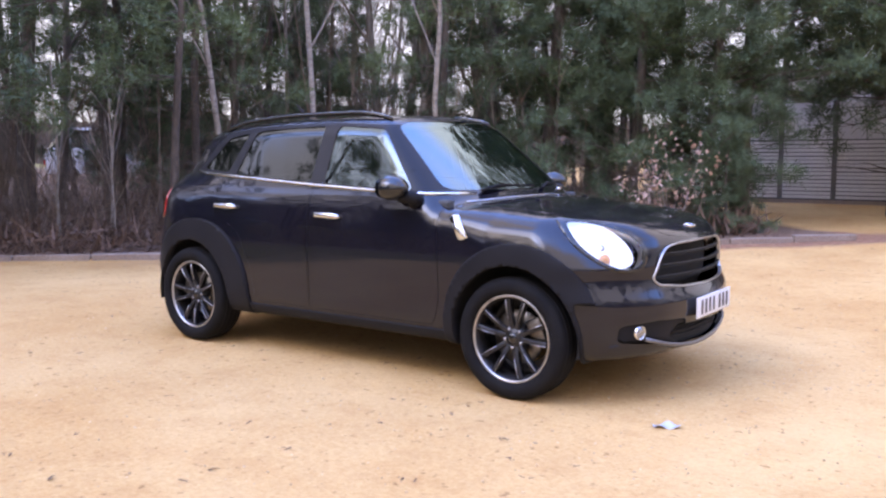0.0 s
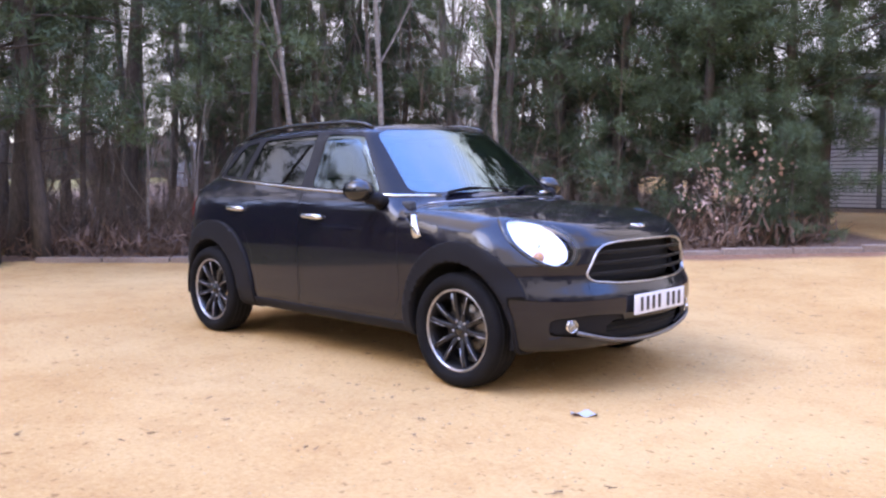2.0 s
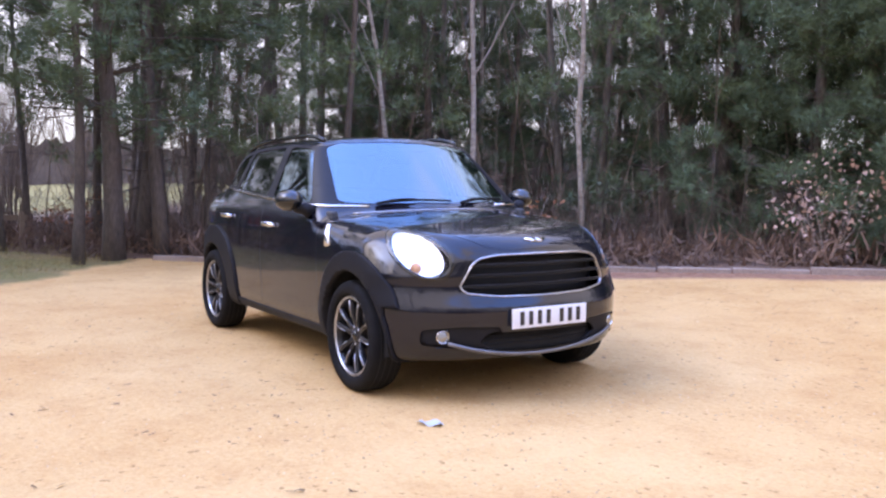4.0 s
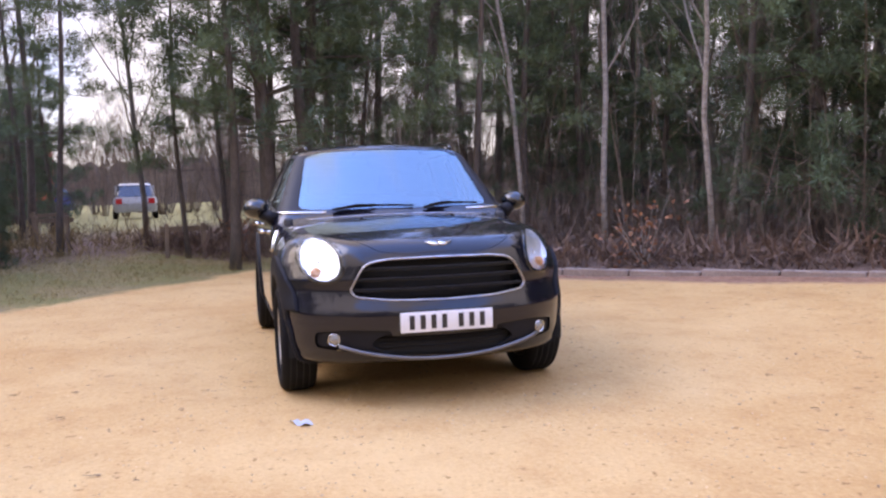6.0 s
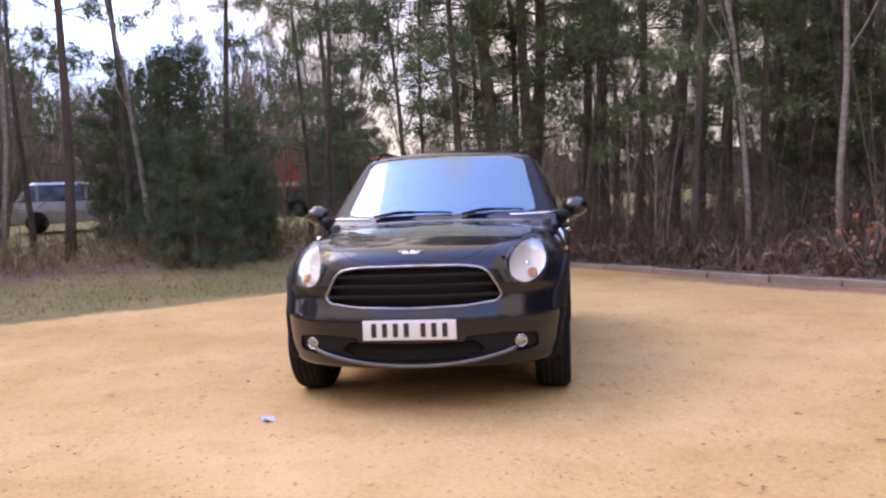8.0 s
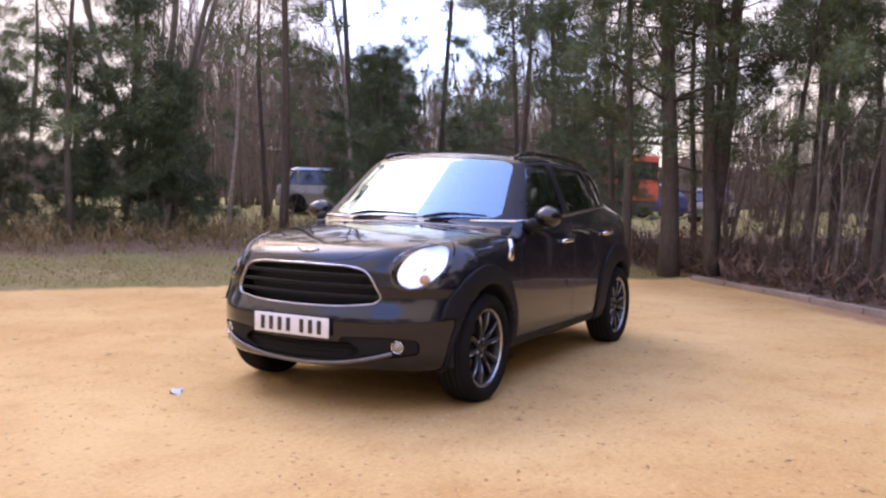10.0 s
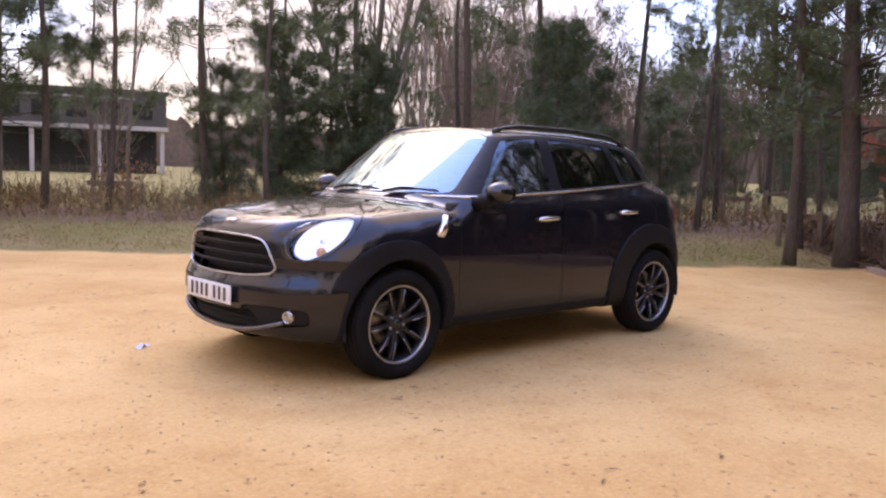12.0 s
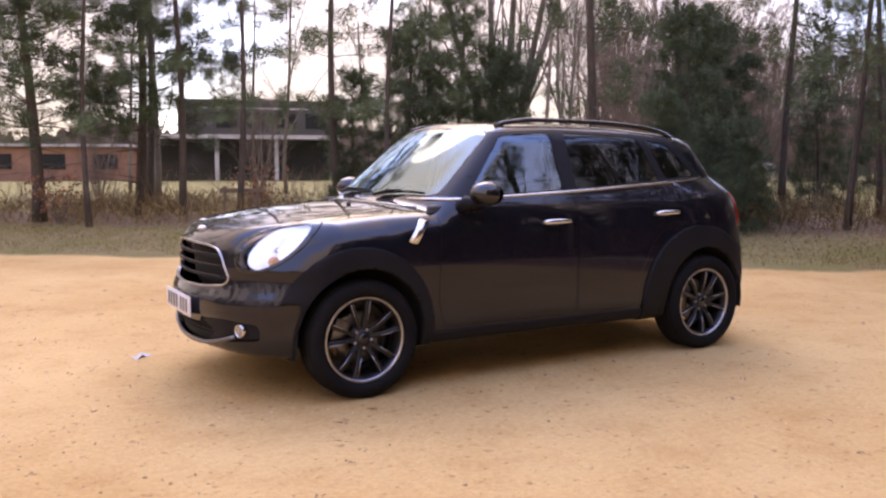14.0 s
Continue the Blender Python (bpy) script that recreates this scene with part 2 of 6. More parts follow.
def box(bm, lo, hi, bevel=0.0):
    r = bmesh.ops.create_cube(bm, size=1.0, matrix=Matrix.Translation([(a + b) / 2 for a, b in zip(lo, hi)]) @ Matrix.Diagonal([b - a for a, b in zip(lo, hi)] + [1]))
    if bevel:
        edges = list({e for v in r["verts"] for e in v.link_edges})
        bmesh.ops.bevel(bm, geom=edges, offset=bevel, segments=2, profile=0.5, affect="EDGES")
    return bm


def boxes(*spans, bevel=0.0):
    bm = bmesh.new()
    for lo, hi in spans:
        box(bm, lo, hi, bevel)
    return bm


def tube_arrays(points, radii, sides=6, closed_ends=True):
    """Vertices and faces of a tube along points, with a radius (or two, across and up) at each."""
    pts = [Vector(p) for p in points]
    verts, faces = [], []
    side = None
    for i, p in enumerate(pts):
        way = (pts[min(i + 1, len(pts) - 1)] - pts[max(i - 1, 0)]).normalized()
        if side is None:
            side = way.cross(Vector((0, 0, 1)) if abs(way.z) < 0.9 else Vector((1, 0, 0))).normalized()
        side = (side - way * side.dot(way)).normalized()
        up = side.cross(way)
        ra, rb = radii[i] if isinstance(radii[i], (tuple, list)) else (radii[i], radii[i])
        for k in range(sides):
            a = 2 * math.pi * k / sides
            verts.append(p + side * (ra * math.cos(a)) + up * (rb * math.sin(a)))
    for i in range(len(pts) - 1):
        for k in range(sides):
            a, b = i * sides + k, i * sides + (k + 1) % sides
            faces.append((a, b, b + sides, a + sides))
    if closed_ends:
        faces.append(tuple(range(sides - 1, -1, -1)))
        faces.append(tuple(range((len(pts) - 1) * sides, len(pts) * sides)))
    return verts, faces


def tube(name, points, radii, mat, parent=None, label="", sides=8):
    if not isinstance(radii, list):
        radii = [radii] * len(points)
    return solid(name, *tube_arrays(points, radii, sides), mat, parent, label)


def lathe(profile, steps=48, arc=2 * math.pi):
    """A bmesh of revolution about the y axis; profile: (radius, y)."""
    bm = bmesh.new()
    rings = []
    for k in range(steps):
        a = arc * k / steps
        rings.append([bm.verts.new((r * math.cos(a), y, r * math.sin(a))) for r, y in profile])
    for k in range(steps):
        a, b = rings[k], rings[(k + 1) % steps]
        for i in range(len(profile) - 1):
            bm.faces.new((a[i], a[i + 1], b[i + 1], b[i]))
    bmesh.ops.recalc_face_normals(bm, faces=bm.faces[:])
    return bm


def smooth_curve(knots, soft):
    """A function through (at, value) knots, rounded over the length soft."""
    a, v = np.array([k[0] for k in knots], float), np.array([k[1] for k in knots], float)
    s = np.linspace(a[0] - 1, a[-1] + 1, 1601)
    left, right = (v[1] - v[0]) / (a[1] - a[0]), (v[-1] - v[-2]) / (a[-1] - a[-2])
    f = np.interp(s, a, v) + np.minimum(s - a[0], 0) * left + np.maximum(s - a[-1], 0) * right
    step = s[1] - s[0]
    w = max(1, int(3 * soft / step))
    k = np.exp(-0.5 * ((np.arange(-w, w + 1) * step) / soft) ** 2)
    g = np.convolve(np.pad(f, w, mode="reflect", reflect_type="odd"), k / k.sum(), mode="valid")
    return lambda t: np.interp(t, s, g)


# ---- ground ----
def kerb_line(s):
    """A point of the kerb in front of the wood, s metres along it from its western end."""
    return -7.4 + 0.732 * s, 0.22 + 0.681 * s


def past_kerb(x, y):
    """Metres behind the kerb (minus: in front of it), and metres along it."""
    dx, dy = x + 7.4, y - 0.22
    return -0.681 * dx + 0.732 * dy, 0.732 * dx + 0.681 * dy


def past_verge(x, y):
    """Metres past the line where the gravel ends and the grass verge begins."""
    return -0.645 * (x + 7.2) - 0.764 * (y + 0.5)


def height(x, y):
    """The lie of the land: level gravel, rising gently to the fence, a low bank under the trees."""
    z = 0.033 * max(0.0, y - 3.5) * (1 if y < 16 else 16 / y)
    v = past_verge(x, y)
    z += 0.20 * min(1.0, max(0.0, (v - 1.2) / 3.5))
    k, s = past_kerb(x, y)
    if -1.0 < s < 12.0 and k > 0:
        z += 0.07 * min(1.0, k / 0.12) + 0.05 * noise.noise((x * 0.7, y * 0.7, 0.0)) * min(1.0, k)
    z += 0.5 * math.exp(-((x + 23) ** 2 + (y + 17) ** 2) / 130.0)
    r = math.hypot(x, y)
    if r > 8:
        z += 0.03 * noise.noise((x * 0.35, y * 0.35, 3.0))
    return z


def sheet(name, xs, ys, keep, mat, lift=0.0, label=""):
    bm = bmesh.new()
    grid = {}
    for i, x in enumerate(xs):
        for j, y in enumerate(ys):
            grid[i, j] = bm.verts.new((x, y, height(x, y) + lift))
    for i in range(len(xs) - 1):
        for j in range(len(ys) - 1):
            if keep((xs[i] + xs[i + 1]) / 2, (ys[j] + ys[j + 1]) / 2):
                bm.faces.new((grid[i, j], grid[i + 1, j], grid[i + 1, j + 1], grid[i, j + 1]))
    bmesh.ops.delete(bm, geom=[v for v in bm.verts if not v.link_faces], context="VERTS")
    return tagged(part(name, bm, mat), label, kind="structure")


def ground_material():
    """One sheet: sandy gravel, worn turf on the verge, leaf litter under the trees, pale field beyond. The borders wander."""
    m = bpy.data.materials.new("ground_cover")
    m.use_nodes = True
    n, l = m.node_tree.nodes, m.node_tree.links
    b = n["Principled BSDF"]
    b.inputs["Roughness"].default_value = 0.95
    b.inputs["Specular IOR Level"].default_value = 0.15
    place = n.new("ShaderNodeTexCoord")
    geo = place.outputs["Object"]

    def node(kind, **inputs):
        k = n.new(kind)
        for key, value in inputs.items():
            k.inputs[key.replace("_", " ")].default_value = value
        return k

    def noise_at(scale, detail=4.0, rough=0.6):
        t = node("ShaderNodeTexNoise", Scale=scale, Detail=detail, Roughness=rough)
        l.new(geo, t.inputs["Vector"])
        return t.outputs["Fac"]

    def math_node(op, a, c, d=None):
        k = n.new("ShaderNodeMath")
        k.operation = op
        for slot, value in enumerate((a, c, d)):
            if value is None:
                continue
            if isinstance(value, (int, float)):
                k.inputs[slot].default_value = value
            else:
                l.new(value, k.inputs[slot])
        return k.outputs[0]

    def colours(fac, lo, hi, p=0.35, q=0.65):
        r = n.new("ShaderNodeValToRGB")
        r.color_ramp.elements[0].position, r.color_ramp.elements[1].position = p, q
        r.color_ramp.elements[0].color, r.color_ramp.elements[1].color = (*lo, 1), (*hi, 1)
        l.new(fac, r.inputs[0])
        return r.outputs[0]

    def mix(fac, a, c, mode="MIX"):
        k = n.new("ShaderNodeMixRGB")
        k.blend_type = mode
        if isinstance(fac, float):
            k.inputs[0].default_value = fac
        else:
            l.new(fac, k.inputs[0])
        l.new(a, k.inputs[1])
        l.new(c, k.inputs[2])
        return k.outputs[0]

    def step(value, at, width):
        r = node("ShaderNodeMapRange", From_Min=at - width / 2, From_Max=at + width / 2)
        r.interpolation_type = "SMOOTHSTEP"
        l.new(value, r.inputs["Value"])
        return r.outputs[0]

    xyz = n.new("ShaderNodeSeparateXYZ")
    l.new(geo, xyz.inputs[0])
    x, y = xyz.outputs[0], xyz.outputs[1]
    wander = math_node("MULTIPLY_ADD", noise_at(0.8), 1.1, -0.55)
    fray = math_node("MULTIPLY_ADD", noise_at(9.0), 0.5, -0.25)
    edge = math_node("ADD", wander, fray)
    # distance past the verge's edge and past the kerb
    verge = math_node("ADD", math_node("ADD", math_node("MULTIPLY", x, -0.645), math_node("MULTIPLY", y, -0.764)), -5.026)
    kerb = math_node("ADD", math_node("ADD", math_node("MULTIPLY", x, -0.681), math_node("MULTIPLY", y, 0.732)), -5.20)
    along = math_node("ADD", math_node("ADD", math_node("MULTIPLY", x, 0.732), math_node("MULTIPLY", y, 0.681)), 5.267)
    grit = noise_at(55.0, 5.0, 0.75)
    patch = noise_at(0.5, 3.0)
    clod = noise_at(26.0, 6.0, 0.7)
    gravel = colours(math_node("MULTIPLY_ADD", patch, 0.4, math_node("MULTIPLY_ADD", clod, 0.3, math_node("MULTIPLY", grit, 0.3))), GRAVEL_DARK, GRAVEL_PALE, 0.38, 0.60)
    speck = colours(noise_at(17.0, 3.0), (0.50, 0.42, 0.36), (1, 1, 1), 0.30, 0.38)
    gravel = mix(0.8, gravel, speck, "MULTIPLY")
    damp = colours(noise_at(3.2, 6.0), (0.78, 0.66, 0.56), (1, 1, 1), 0.36, 0.50)
    gravel = mix(0.28, gravel, damp, "MULTIPLY")
    turf = colours(noise_at(7.0, 6.0), (0.185, 0.140, 0.060), (0.32, 0.235, 0.115), 0.3, 0.7)
    turf = mix(step(noise_at(0.6), 0.5, 0.2), turf, colours(noise_at(20.0), (0.150, 0.138, 0.046), (0.25, 0.205, 0.082)))
    litter = colours(noise_at(16.0, 6.0), (0.115, 0.072, 0.052), (0.26, 0.168, 0.122), 0.3, 0.7)
    field = colours(noise_at(3.0, 6.0), (0.19, 0.165, 0.06), (0.30, 0.245, 0.105), 0.3, 0.7)
    strip = colours(noise_at(12.0, 4.0), (0.24, 0.12, 0.075), (0.36, 0.20, 0.13))
    near_kerb = math_node("MULTIPLY", step(math_node("ADD", kerb, math_node("MULTIPLY", edge, 0.5)), -0.45, 0.3), math_node("MULTIPLY", step(along, 3.0, 3.0), step(kerb, 0.7, -0.6)))
    c = mix(near_kerb, gravel, strip)
    c = mix(step(math_node("ADD", verge, edge), 0.0, 0.35), c, turf)
    c = mix(step(math_node("ADD", verge, math_node("MULTIPLY", edge, 2.0)), 3.6, 1.0), c, litter)
    c = mix(step(math_node("ADD", verge, math_node("MULTIPLY", edge, 2.0)), 6.5, 1.5), c, field)
    wood = math_node("MULTIPLY", step(kerb, 0.06, 0.04), step(along, 11.7, -0.4))
    c = mix(math_node("MULTIPLY", wood, step(verge, 9.0, -6.0)), c, litter)
    l.new(c, b.inputs["Base Color"])
    k = node("ShaderNodeBump", Strength=0.55, Distance=0.02)
    l.new(math_node("ADD", grit, math_node("MULTIPLY", noise_at(9.0), 1.2)), k.inputs["Height"])
    l.new(k.outputs[0], b.inputs["Normal"])
    return m


GRAVEL_DARK, GRAVEL_PALE = (0.520, 0.283, 0.103), (0.70, 0.458, 0.208)


def graded(reach, fine, near):
    """Grid lines: every fine metres to near, then ever wider to reach."""
    out = [fine * i for i in range(int(near / fine) + 1)]
    step = fine
    while out[-1] < reach:
        step *= 1.22
        out.append(out[-1] + step)
    return [-v for v in out[:0:-1]] + out


_lines = graded(900, 0.35, 16)
ground = sheet("ground", _lines, _lines, lambda x, y: True, ground_material(), 0.0, "sandy gravel yard, worn grass verge and leaf litter under the trees")

# kerb stones before the wood, in lengths of 0.9 m with open joints
kerb = tagged(new("kerb"), "weathered pale concrete edging kerb along the wood", kind="structure")
_rng = random.Random(4)
for i in range(13):
    s0, s1 = i * 0.92 - 0.1, i * 0.92 + 0.80
    (x0, y0), (x1, y1) = kerb_line(s0), kerb_line(s1)
    bm = boxes(((0, -0.06, -0.15), (0.9, 0.06, 0.105)), bevel=0.012)
    bmesh.ops.rotate(bm, verts=bm.verts[:], cent=(0, 0, 0), matrix=Euler((radians(_rng.uniform(-3, 3)), 0, math.atan2(y1 - y0, x1 - x0) + _rng.uniform(-0.01, 0.01))).to_matrix())
    bmesh.ops.translate(bm, verts=bm.verts[:], vec=(x0, y0, height(x0, y0) + _rng.uniform(-0.015, 0.005) - 0.01))
    part("kerb_stone", bm, CONCRETE, kerb, flat=True)


# ---- trees ----
def joined(pieces):
    verts, faces = [], []
    for v, f in pieces:
        o = len(verts)
        verts += v
        faces += [tuple(i + o for i in g) for g in f]
    return verts, faces


def limb_path(rng, start, way, length, bend, lift, n=5):
    pts, p, w = [Vector(start)], Vector(start), Vector(way).normalized()
    for i in range(n):
        w = (w + Vector((rng.uniform(-bend, bend), rng.uniform(-bend, bend), rng.uniform(-bend, bend) * 0.6 + lift))).normalized()
        p = p + w * (length / n)
        pts.append(p.copy())
    return pts


def tufts(gen, centres, ways, count, size, width, loose=0.1):
    """Many narrow blades fanning out round each centre along its way: arrays for one mesh."""
    c = np.repeat(np.array(centres), count, 0)
    w = np.repeat(np.array(ways), count, 0)
    m = len(c)
    d = gen.normal(size=(m, 3)) * 0.75 + w
    d /= np.linalg.norm(d, axis=1, keepdims=True)
    ln = size * gen.uniform(0.5, 1.15, (m, 1))
    side = np.cross(d, gen.normal(size=(m, 3)))
    side /= np.linalg.norm(side, axis=1, keepdims=True)
    base = c + np.clip(gen.normal(size=(m, 3)), -1.8, 1.8) * loose
    wd = width * gen.uniform(0.6, 1.3, (m, 1))
    v = np.stack([base - side * wd * 0.5, base + side * wd * 0.5, base + d * ln + side * wd * 0.18, base + d * ln - side * wd * 0.18], 1).reshape(-1, 3)
    f = np.arange(4 * m).reshape(-1, 4)
    return v, f


def pine(name, seed, h, r, bare, reach, whorls, per_whorl, needle_mat, bark, blades=26, blade=0.2, lean=0.0, droop=-0.02, wide=0.02, loose=0.11, clump=0.15):
    """A tapered trunk, limbs and a ragged crown of clumped needle tufts above the height bare."""
    rng, gen = random.Random(seed), np.random.default_rng(seed)
    trunk = [Vector((0, 0, -0.25))]
    a, wave = rng.uniform(0, 6.28), 0.016 * h
    for i in range(1, 13):
        t = i / 12
        trunk.append(Vector((lean * t * h * math.cos(a) + wave * (math.sin(5.1 * t + seed) - math.sin(seed)), lean * t * h * math.sin(a) + wave * (math.cos(4.3 * t + seed) - math.cos(seed)), h * t)))
    radii = [r * 1.35] + [r * (1.08 - 0.95 * (i / 12) ** 0.9) for i in range(1, 13)]
    ob = thing(name, "", "tree")
    solid("trunk", *tube_arrays(trunk, radii, 9), bark, ob)
    limbs, centres, ways = [], [], []
    for k in range(whorls):
        t = bare + (0.985 - bare) * (k + rng.uniform(-0.3, 0.3)) / max(1, whorls - 1)
        t = min(max(t, bare), 0.985)
        i = min(int(t * 12), 11)
        at = trunk[i].lerp(trunk[i + 1], t * 12 - i)
        size = reach * (1 - 0.78 * ((t - bare) / (1 - bare)) ** 1.3) * rng.uniform(0.6, 1.1)
        for j in range(per_whorl):
            if rng.random() < 0.14:
                continue
            b = 6.28 * (j + rng.uniform(-0.35, 0.35)) / per_whorl + k
            length = size * rng.uniform(0.55, 1.15)
            pts = limb_path(rng, at, (math.cos(b), math.sin(b), rng.uniform(-0.15, 0.5)), length, 0.22, droop)
            r0 = max(0.008, r * 0.17 * (1 - 0.6 * t))
            limbs.append(tube_arrays(pts, [r0 * (1 - 0.85 * q / 5) for q in range(6)], 4, False))
            for q in (3, 5) if length > 0.9 else (5,):
                heart = pts[q] + Vector((rng.gauss(0, 0.1), rng.gauss(0, 0.1), 0.06))
                limbs.append(tube_arrays([pts[q - 1], heart], [r0 * 0.35, 0.004], 3, False))
                for _ in range(4 if q == 5 else 3):
                    off = Vector((rng.gauss(0, 1), rng.gauss(0, 1), rng.gauss(0, 0.55))) * clump
                    centres.append(heart + off)
                    ways.append((off.normalized() + Vector((0, 0, 0.5))) * 0.7)
    for k in range(9):
        t = bare * rng.uniform(0.35, 1.0)
        i = min(int(t * 12), 11)
        b = rng.uniform(0, 6.28)
        pts = limb_path(rng, trunk[i].lerp(trunk[i + 1], t * 12 - i), (math.cos(b), math.sin(b), rng.uniform(-0.1, 0.4)), reach * rng.uniform(0.2, 0.6), 0.25, -0.03)
        limbs.append(tube_arrays(pts, [max(0.004, r * 0.13 * (1 - 0.8 * q / 5)) for q in range(6)], 3, False))
    for q in range(4):
        centres.append(trunk[-1] + Vector((rng.gauss(0, 0.1), rng.gauss(0, 0.1), rng.uniform(-0.3, 0.1))))
        ways.append(Vector((0, 0, 0.8)))
    tagged(solid("branchwork", *joined(limbs), bark, ob), kind="stuff")
    v, f = tufts(gen, centres, ways, blades, blade, wide, loose)
    mesh = bpy.data.meshes.new("crown")
    mesh.from_pydata(v.tolist(), [], f.tolist())
    mesh.update()
    tagged(finish("crown", mesh, needle_mat, ob, flat=True), kind="stuff")
    return ob


def bare_tree(name, seed, h, r, bark, fork=0.35, levels=3, spread=0.55, stems=1, twiggy=4):
    """A leafless tree: stems that fork into limbs and fine twigs."""
    rng = random.Random(seed)
    ob = thing(name, "", "tree")
    stem_parts, limb_parts = [], []

    def grow(start, way, length, radius, level):
        pts = limb_path(rng, start, way, length, 0.13, 0.05, 6)
        (stem_parts if level == 0 else limb_parts).append(tube_arrays(pts, [max(0.003, radius * (1 - 0.62 * q / 6)) for q in range(7)], 8 if level == 0 else (4 if level == 1 else 3), level == 0))
        if level == levels:
            return
        kids = twiggy + (3 if level == 0 else 0)
        for k in range(kids):
            t = (fork if level == 0 else 0.2) + (1 - (fork if level == 0 else 0.2)) * (k + rng.random()) / kids
            i = min(int(t * 6), 5)
            at = pts[i].lerp(pts[i + 1], t * 6 - i)
            w = (pts[i + 1] - pts[i]).normalized()
            side = Vector((rng.gauss(0, 1), rng.gauss(0, 1), rng.gauss(0, 0.4))).normalized()
            grow(at, w + side * spread * rng.uniform(0.7, 1.3), length * rng.uniform(0.3, 0.5) * (1.15 - 0.5 * t), max(0.004, radius * 0.36 * (1.1 - 0.6 * t)), level + 1)

    for s in range(stems):
        b = 6.28 * s / max(1, stems) + seed
        tilt = 0.0 if stems == 1 else 0.22
        grow((0.08 * math.cos(b) * (stems > 1), 0.08 * math.sin(b) * (stems > 1), -0.2), (tilt * math.cos(b), tilt * math.sin(b), 1), h * rng.uniform(0.85, 1.05), r, 0)
    solid("trunk", *joined(stem_parts), bark, ob)
    tagged(solid("branchwork", *joined(limb_parts), bark, ob), kind="stuff")
    return ob


def plant(ob, x, y, scale=1.0, turn=0.0, label="", group="", lean=(0, 0)):
    """A copy of a tree at a place on the ground."""
    m = pose(x, y, height(x, y), lean[0], lean[1], turn) @ Matrix.Scale(scale, 4)
    c = copy_thing(ob, m)
    c.matrix_basis = m
    tagged(c, label, "tree", group)
    return c


def discard(ob):
    for o in (*ob.children_recursive, ob):
        bpy.data.objects.remove(o)


TALL = [pine("pine_tree", 10 + i, 8.6 + 0.8 * i, 0.050 + 0.011 * i, 0.20 + 0.04 * (i % 3), 1.65, 11, 4, NEEDLES, PINE_BARK, 62, 0.125, 0.02, wide=0.0125, loose=0.065, clump=0.12) for i in range(4)]
BUSHY = [pine("pine_tree", 30 + i, 7.0 + 0.8 * i, 0.12, 0.05 + 0.05 * i, 2.0, 16, 6, DARK_NEEDLES, PINE_BARK, 84, 0.15, 0.01, wide=0.012, loose=0.075, clump=0.17) for i in range(3)]
YOUNG = [pine("conifer_tree", 40 + i, 4.4 + 0.6 * i, 0.08, 0.03, 1.7, 14, 7, DARK_NEEDLES, PINE_BARK, 84, 0.14, 0.01, wide=0.013, loose=0.075, clump=0.16) for i in range(2)]
BIG = pine("pine_tree", 50, 9.5, 0.15, 0.24, 2.9, 15, 7, DARK_NEEDLES, PINE_BARK, 90, 0.16, 0.02, wide=0.015, loose=0.085, clump=0.20)
STOUT = [pine("pine_tree", 52 + i, 10.5 + 0.8 * i, 0.11 + 0.015 * i, 0.30 + 0.05 * i, 2.0, 12, 5, NEEDLES, PINE_BARK, 66, 0.16, 0.03, wide=0.014, loose=0.08, clump=0.17) for i in range(2)]
THICKET = [bare_tree("thicket_shrub", 100 + i, 4.2 + 0.7 * i, 0.03, SHRUB_BARK, 0.1, 3, 0.55, 9, 5) for i in range(2)]
BIRCH = [bare_tree("birch_tree", 60 + i, 7.0 + i, 0.045 + 0.008 * i, PALE_BARK, 0.35, 3, 0.5) for i in range(3)]
BARE = [bare_tree("bare_tree", 70 + i, 7.0 + i, 0.07 + 0.015 * i, GREY_BARK, 0.25, 3, 0.6, twiggy=5) for i in range(3)]
MULTI = bare_tree("bare_tree", 80, 9.0, 0.10, GREY_BARK, 0.15, 3, 0.5, 5, 4)
SAPLING = [bare_tree("sapling_tree", 90 + i, 3.0 + i, 0.028, PALE_BARK, 0.3, 2, 0.5) for i in range(2)]

L_TALL = "tall slender pine with a bare trunk and ragged crown"
L_BUSHY = "dense dark green pine with branches low on the trunk"
L_STOUT = "tall pine with a dark trunk and dense needle tufts"
L_BARE = "leafless grey-barked tree with fine winter twigs"
L_BIRCH = "thin pale-barked birch without leaves behind the kerb"
_r = random.Random(11)

